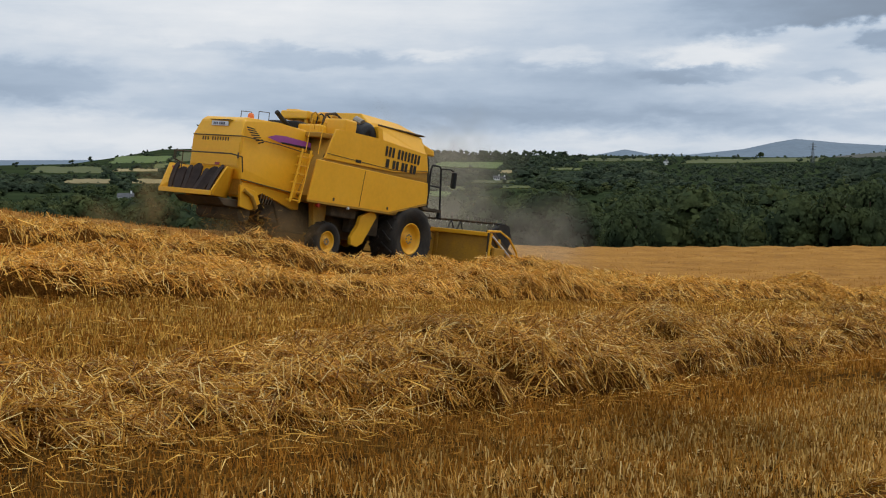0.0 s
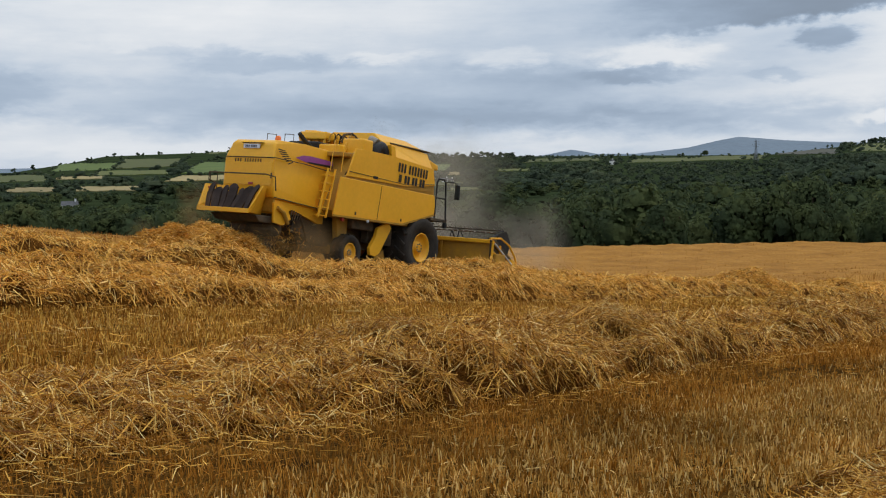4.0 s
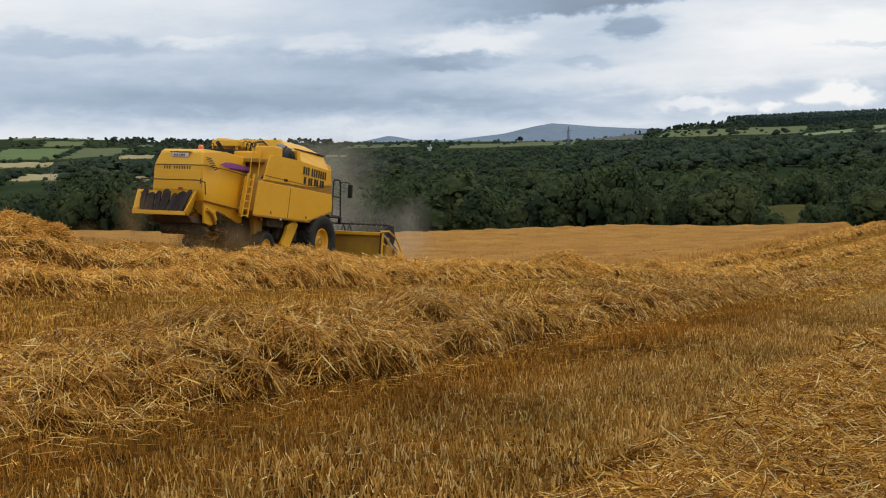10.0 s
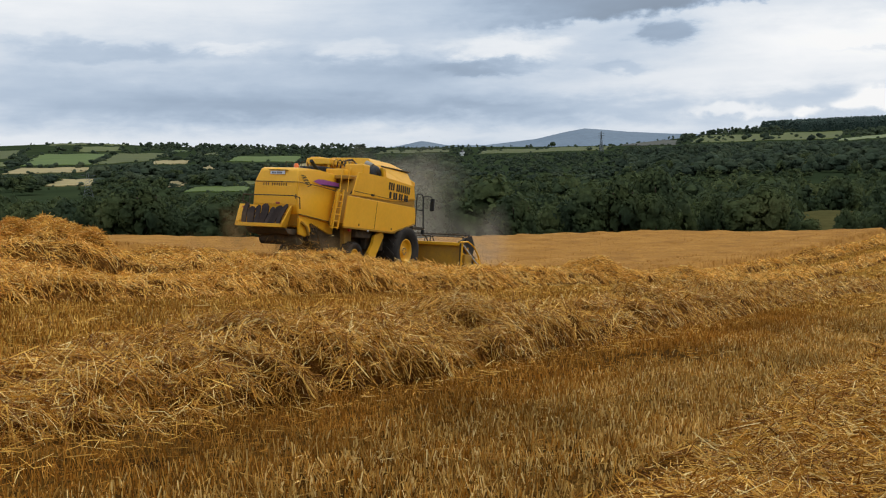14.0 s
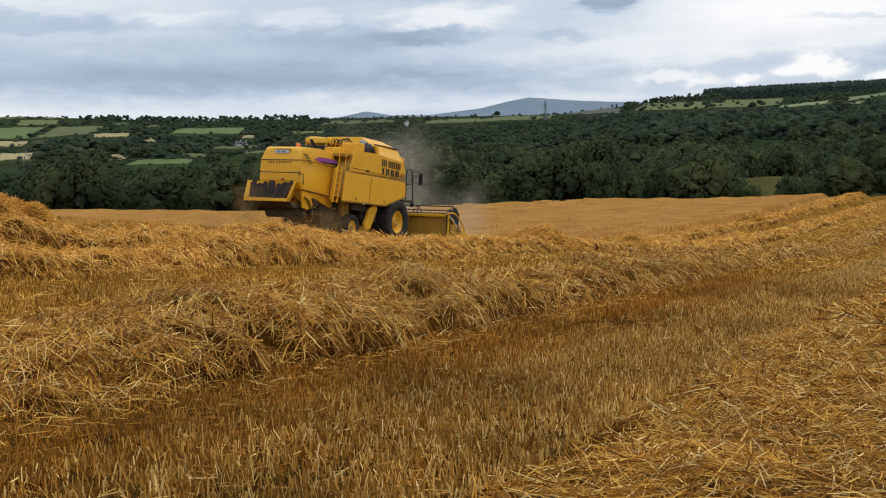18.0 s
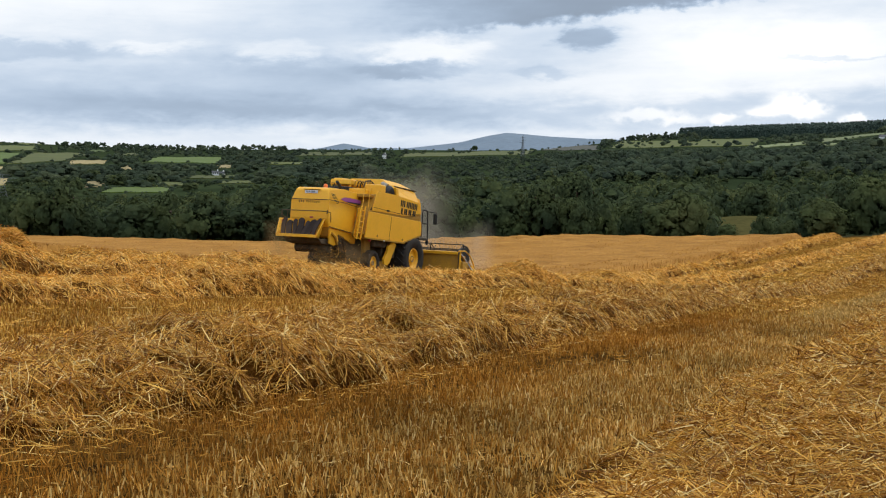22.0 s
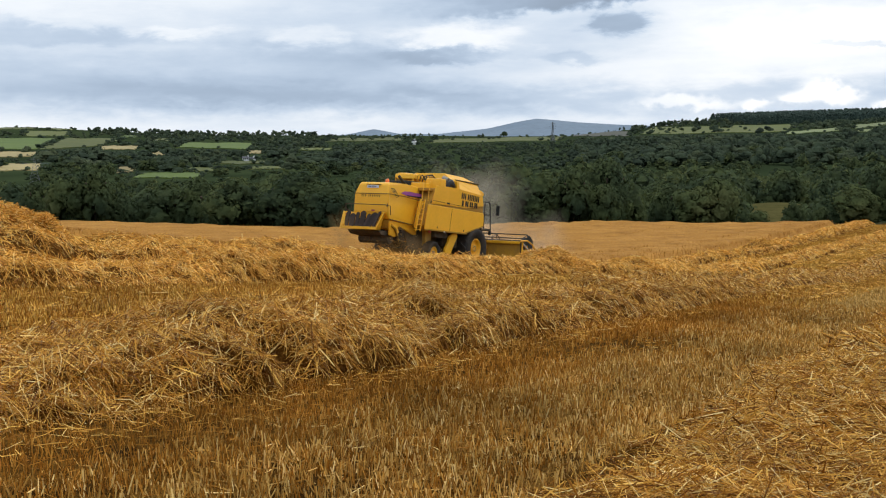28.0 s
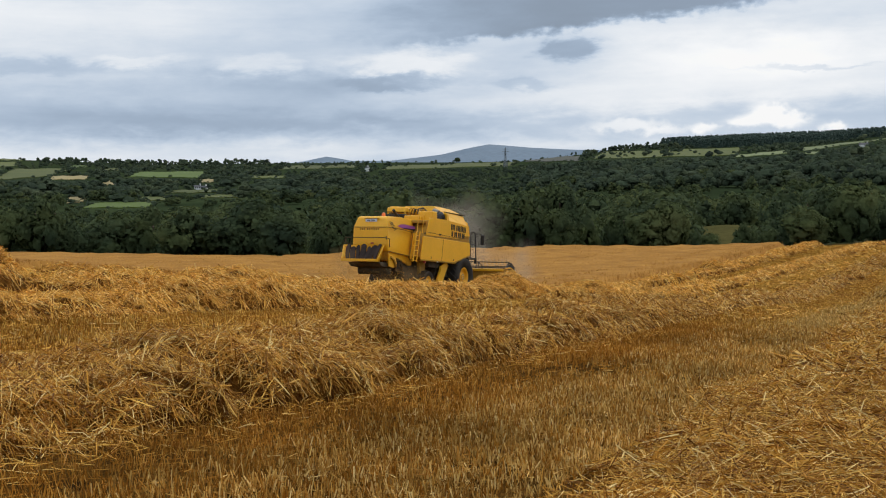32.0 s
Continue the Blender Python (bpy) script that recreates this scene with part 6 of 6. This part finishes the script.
    for y in (-H + 0.16, -0.8, 0.8, H - 0.16):
        sp = B()
        for k in range(6):
            a = k * math.pi / 3
            tube(sp, [(0, y, 0), (R * math.cos(a), y, R * math.sin(a))], 0.022, 5)
            a2 = a + math.pi / 3
            tube(sp, [(R * math.cos(a), y, R * math.sin(a)), (R * math.cos(a2), y, R * math.sin(a2))], 0.018, 5)
        part("reel_spider", sp, "black", reel)
    for y in (-H + 0.05, H - 0.05):
        part("reel_disc", prism(B(), [(R * 0.95 * math.cos(k * math.pi / 3), R * 0.95 * math.sin(k * math.pi / 3)) for k in range(6)], y - 0.012, y + 0.012), "black", reel, "black reel end plate")
    for k in range(6):
        a = k * math.pi / 3
        c = (R * math.cos(a), R * math.sin(a))
        bat = part("reel_bat", tube(B(), [(c[0], -H + 0.14, c[1]), (c[0], H - 0.14, c[1])], 0.024, 6), "dust_dark", reel)
        for y in np.arange(-H + 0.25, H - 0.2, 0.2):
            part("tine", tube(B(), [(c[0], y, c[1]), (c[0] * 1.0 + 0.06 * math.cos(a + 1.3), y, c[1] + 0.22 * math.sin(a + 1.3) - 0.04)], 0.008, 4), "steel", bat)
    # wheels
    turning = []
    for sd in (-1, 1):
        turning.append((wheel("front_wheel", 0.90, 0.80, 0.41, 0, sd * 1.11, sd, 18, top, "big lugged front drive wheel"), 0.90))
        turning.append((wheel("rear_wheel", 0.49, 0.36, 0.25, -3.15, sd * 1.17, sd, 14, top, "small rear steering wheel"), 0.50))
    return top, turning, reel


def lathe_up(at, profile, n=20):
    bm = bmesh.new()
    lathe(bm, profile, n)
    bmesh.ops.rotate(bm, verts=bm.verts, matrix=Matrix.Rotation(radians(90), 3, "X"))
    bmesh.ops.translate(bm, vec=at, verts=bm.verts)
    return bm


combine, turning_wheels, reel = build_combine()


# ---- straw that leaves the machine ----
def clump(seed, long, half, tall, number, out=(0.9, 0.78)):
    """A heap of straw in its own space: a lumpy bed with loose stalks."""
    g = np.random.default_rng(seed)
    n, m = 14, 13
    u, v = np.linspace(-1, 1, n), np.linspace(-1, 1, m)
    U, V = np.meshgrid(u, v, indexing="ij")
    k = np.clip(1 - U ** 2, 0, 1) ** 0.6 * np.clip(1 - V ** 2, 0, 1) ** 0.6
    z = tall * k * (1 + 0.18 * np.sin(U * 4 + seed) * np.cos(V * 5 + seed)) - 0.06
    x, y = U * long / 2, V * half
    i = (np.arange(n - 1)[:, None] * m + np.arange(m - 1)[None, :]).ravel()
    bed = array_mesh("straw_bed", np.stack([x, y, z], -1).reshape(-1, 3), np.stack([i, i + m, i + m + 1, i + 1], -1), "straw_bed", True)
    a, b = g.uniform(-out[0], out[0], number), g.uniform(-out[1], out[1], number)
    k = np.clip(1 - a ** 2, 0, 1) ** 0.6 * np.clip(1 - b ** 2, 0, 1) ** 0.6
    zz = tall * k * (1 + 0.18 * np.sin(a * 4 + seed) * np.cos(b * 5 + seed)) + g.uniform(-0.04, 0.06, number)
    way = np.stack([g.normal(size=number), g.normal(size=number), g.normal(0, 0.35, number)], -1)
    sv, sq = strips(np.stack([a * long / 2, b * half, zz], -1), way, g.uniform(0.12, 0.30, number), g.uniform(0.008, 0.014, number), g.uniform(0, 0.12, number))
    thing = new("straw_mound", bed)
    ob = tagged(new("loose_straw", array_mesh("loose_straw", sv, sq, "straw_pale")), kind="stuff")
    ob.parent = thing
    return thing


HEAPS = []
for k in range(26):
    s_mid = 19.4 + (0.45 * k if k < 6 else 2.2 + 1.3 * (k - 5))
    big = k < 6
    thing = clump(70 + k, 1.9, 0.76, 0.88 if big else 0.55, 4200 if big else 1300)
    tagged(thing, "large golden straw heap dropped behind the harvester" if big else "fresh golden straw dropped behind the harvester", "straw heap", "straw dropped by the harvester")
    HEAPS.append((thing, s_mid))


for s_, p_, tall_ in ((34.9, 12.6, 0.75), (43.6, 12.5, 0.7), (88.0, 15.6, 0.9)):
    thing = clump(int(s_ * 10), 3.2, 1.1, tall_, 4200, (1.0, 1.0))
    x_, y_ = place(s_, p_)
    thing.matrix_basis = pose(x_, y_, float(field_z(np.array(x_), np.array(y_))), 0, 4.5, 68)
    tagged(thing, "loose straw heap standing up from a swath", "straw heap", "heaps on the swaths")


def riding(name, points, length, width, material, label, category):
    """Loose bits carried in the air round the machine, in its space."""
    n = len(points)
    way = rng.normal(size=(n, 3))
    v, q = strips(points, way, length * rng.uniform(0.5, 1.5, n), width * rng.uniform(0.6, 1.4, n), np.zeros(n), True)
    return tagged(new(name, array_mesh(name, v, q, material)), label, category, "", "stuff")


tail = rng.normal(size=(900, 3)) * np.array([0.30, 0.45, 0.34]) + np.array([-5.15, -0.25, 0.70])
FLYING = [riding("falling_straw", tail[tail[:, 2] > 0.05], 0.15, 0.010, "straw", "golden straw falling from the harvester's tail", "straw")]


def puffs(name, points, size, label, material="haze"):
    """Thin wisps of dust: soft see-through flakes, in the machine's space."""
    n, m = len(points), 12
    nor = rng.normal(size=(n, 3)) * np.array([0.5, 0.5, 0.25]) + np.array([-0.75, -0.65, 0.0])
    nor /= np.linalg.norm(nor, axis=1, keepdims=True)
    u = np.cross(nor, np.array([0, 0, 1.0]))
    u /= np.linalg.norm(u, axis=1, keepdims=True)
    w = np.cross(u, nor)
    a = np.arange(m) * 2 * np.pi / m
    rim = size[:, None] * rng.uniform(0.7, 1.15, (n, m))
    spoke = u[:, None] * np.cos(a)[None, :, None] + w[:, None] * np.sin(a)[None, :, None] * 0.85
    rings = [points[:, None] + (rim * f)[..., None] * spoke for f in (0.003, 0.35, 0.68, 1.0)]
    v = np.concatenate(rings, 1)
    thick = np.repeat(np.array([1.0, 0.78, 0.28, 0.0]), m)
    k = np.arange(m)
    q = np.concatenate([np.stack([j * m + k, j * m + (k + 1) % m, (j + 1) * m + (k + 1) % m, (j + 1) * m + k], -1) for j in range(3)])
    quads = (np.arange(n)[:, None, None] * (4 * m) + q[None]).reshape(-1, 4)
    up = np.tile(np.array([[0.1, -0.1, 1.0]]), (n * 4 * m, 1))
    me = array_mesh(name, v.reshape(-1, 3), quads, material, normals=up)
    me.attributes.new("thick", "FLOAT", "POINT").data.foreach_set("value", np.tile(thick, n).astype(np.float32))
    return tagged(new(name, me), label, "dust", "", "stuff")


low = np.concatenate([np.stack([np.linspace(-6.4, -3.8, 7), np.full(7, -0.8), np.full(7, 0.6)], -1) + rng.normal(size=(7, 3)) * np.array([0.2, 0.35, 0.16]), np.array([[-4.5, -1.1, 0.65]]), rng.normal(size=(4, 3)) * np.array([1.0, 0.8, 0.25]) + np.array([-7.0, 1.0, 0.6])])
FLYING.append(puffs("dust_wisps", low, rng.uniform(0.65, 1.05, len(low)), "brown dust billowing round the rear wheels", "haze_low"))
# a few wide wisps: one rising column, and a low veil that drifts off over the standing crop
up = np.linspace(0, 3.4, 8)
plume = np.stack([4.4 + up * 0.45, 2.6 - up * 0.3, 1.1 + up], -1) + rng.normal(size=(8, 3)) * np.array([0.7, 0.6, 0.2])
veil = np.stack([np.linspace(4.5, 12, 5), np.array([1, 3, 0, 2.5, 1]), rng.uniform(1.1, 1.7, 5)], -1)
plume = np.concatenate([plume, veil])
FLYING.append(puffs("dust_plume", plume, rng.uniform(1.5, 2.5, len(plume)), "thin tan dust rising beyond the cutting head"))


def fly():
    """A small dark fly."""
    base = new("fly")
    tagged(base, "small black fly with clear wings in flight", "fly")
    def blob(name, x, r, stretch, material):
        bm = bmesh.new()
        bmesh.ops.create_uvsphere(bm, u_segments=14, v_segments=9, radius=r, matrix=Matrix.Translation((x, 0, 0)) @ Matrix.Diagonal((stretch, 1, 0.95, 1)))
        part(name, bm, material, base)
    blob("abdomen", -0.0016, 0.0023, 1.35, "print")
    blob("thorax", 0.0018, 0.0019, 1.1, "print")
    blob("head", 0.0042, 0.0013, 0.9, "print")
    for sd in (-1, 1):
        bm = bmesh.new()
        edge = [(0.0018, 0.0012), (0.0028, 0.0046), (0.0016, 0.0078), (-0.0008, 0.0082), (-0.0012, 0.0050), (0.0004, 0.0014)]
        lo = [bm.verts.new((x, sd * y, 0.0016 + y * 0.35)) for x, y in edge]
        hi = [bm.verts.new((x, sd * y, 0.0017 + y * 0.35)) for x, y in edge]
        bm.faces.new(lo), bm.faces.new(hi[::-1])
        for i in range(6):
            bm.faces.new((lo[i], lo[(i + 1) % 6], hi[(i + 1) % 6], hi[i]))
        part("wing", bm, "wing", base, "see-through wing")
        for k in range(3):
            part("leg", tube(bmesh.new(), [(0.0022 - 0.0013 * k, sd * 0.0012, -0.001), (0.002 - 0.0015 * k, sd * 0.0022, -0.0016), (0.001 - 0.0018 * k, sd * 0.0016, -0.0024)], 0.00012, 5), "print", base)
    return base


M["wing"], _nt, _b = mat("insect_wing", 0.3, 0, 0.4)
_b.inputs["Base Color"].default_value, _b.inputs["Alpha"].default_value = (0.10, 0.09, 0.08, 1), 0.3
insect = fly()


# ---- what moves ----
litter("loose golden straw trodden flat underfoot", [(-6, 3, -0.6, 2.5, 7000, 0.007, 0.24), (-6, 1.5, 5.2, 7.8, 6000, 0.007, 0.24)])


def motions():
    at = {row[0]: row[1:] for row in DRIVE}
    times = sorted(at)

    def state(t):
        return [float(np.interp(t, times, [at[k][i] for k in times])) for i in range(6)]

    def machine(t):
        x, y, z, h, nose, lean = state(t)
        return pose(x, y, z, lean, nose, 90 - h)

    walk(combine, [(t, machine(t)) for t in times])
    for thing in FLYING:
        walk(thing, [(t, machine(t)) for t in times])
    # distance rolled along the track
    steps = [0.5 * k for k in range(65)]
    gone, last = [0.0], state(0)
    for t in steps[1:]:
        now = state(t)
        gone.append(gone[-1] + math.dist(now[:2], last[:2]))
        last = now
    for hub, radius in turning_wheels:
        walk(hub, [(t, pose(*hub.location, 0, math.degrees(g / radius), 0)) for t, g in zip(steps, gone)])
    walk(reel, [(t, pose(*reel.location, 0, 36 * t / 0.5, 0)) for t in steps])
    # the fly rises from the straw, passes close by and settles behind
    x, y = place(9.0, 0.8)
    gone_to = pose(1.2, -2.4, float(field_z(np.array(1.2), np.array(-2.4))) + 0.03, 0, 0, 120)
    rest = pose(x, y, float(field_z(np.array(x), np.array(y))) + 0.16, 0, 0, 200)
    walk(insect, [(0.0, rest), (2.5, rest), (2.8, pose(0.107, 2.196, 1.462, 0, 15, 150)), (2.9, pose(-0.153, 1.055, 1.466, 10, 10, 140)), (3.0, pose(0.164, 0.378, 1.621, 20, -25, 125)), (3.1, pose(0.22, 0.40, 1.74, 10, -20, 110)), (3.5, pose(0.9, -1.6, 1.2, 0, 0, 120)), (4.2, gone_to), (32.0, gone_to)])
    # straw rides in the hood, slides out at the tail and comes to rest on the stubble
    for k, (thing, s_mid) in enumerate(HEAPS):
        side = 0.45 * math.sin(k * 2.4)
        rows, done = [], None
        for t in [0.25 * k for k in range(129)]:
            m = machine(t)
            inside = m @ pose(-4.75, 0, 1.78)
            tail = (m @ Vector((-5.9, 0, 1.0)))
            s_tail = float(along(tail.x, tail.y)[0])
            if done is None and s_tail >= s_mid:
                x, y = place(s_mid, float(along(tail.x, tail.y)[1]) + side)
                grade = math.degrees(math.atan(float(field_z(np.array(x + SA), np.array(y + CA)) - field_z(np.array(x), np.array(y)))))
                done = pose(x, y, float(field_z(np.array(x), np.array(y))) + (0.12 if k in (2, 3) else 0.0), 0, -grade, 68)
                rows.append((t, m @ pose(-5.2, 0, 1.3)))
                rows.append((t + 0.4, done))
                break
            rows.append((t, inside))
        if done is not None:
            rows = [r for r in rows if r[0] <= 32.0]
            if rows[-1][0] < 32.0:
                rows.append((32.0, done))
        walk(thing, rows)


motions()
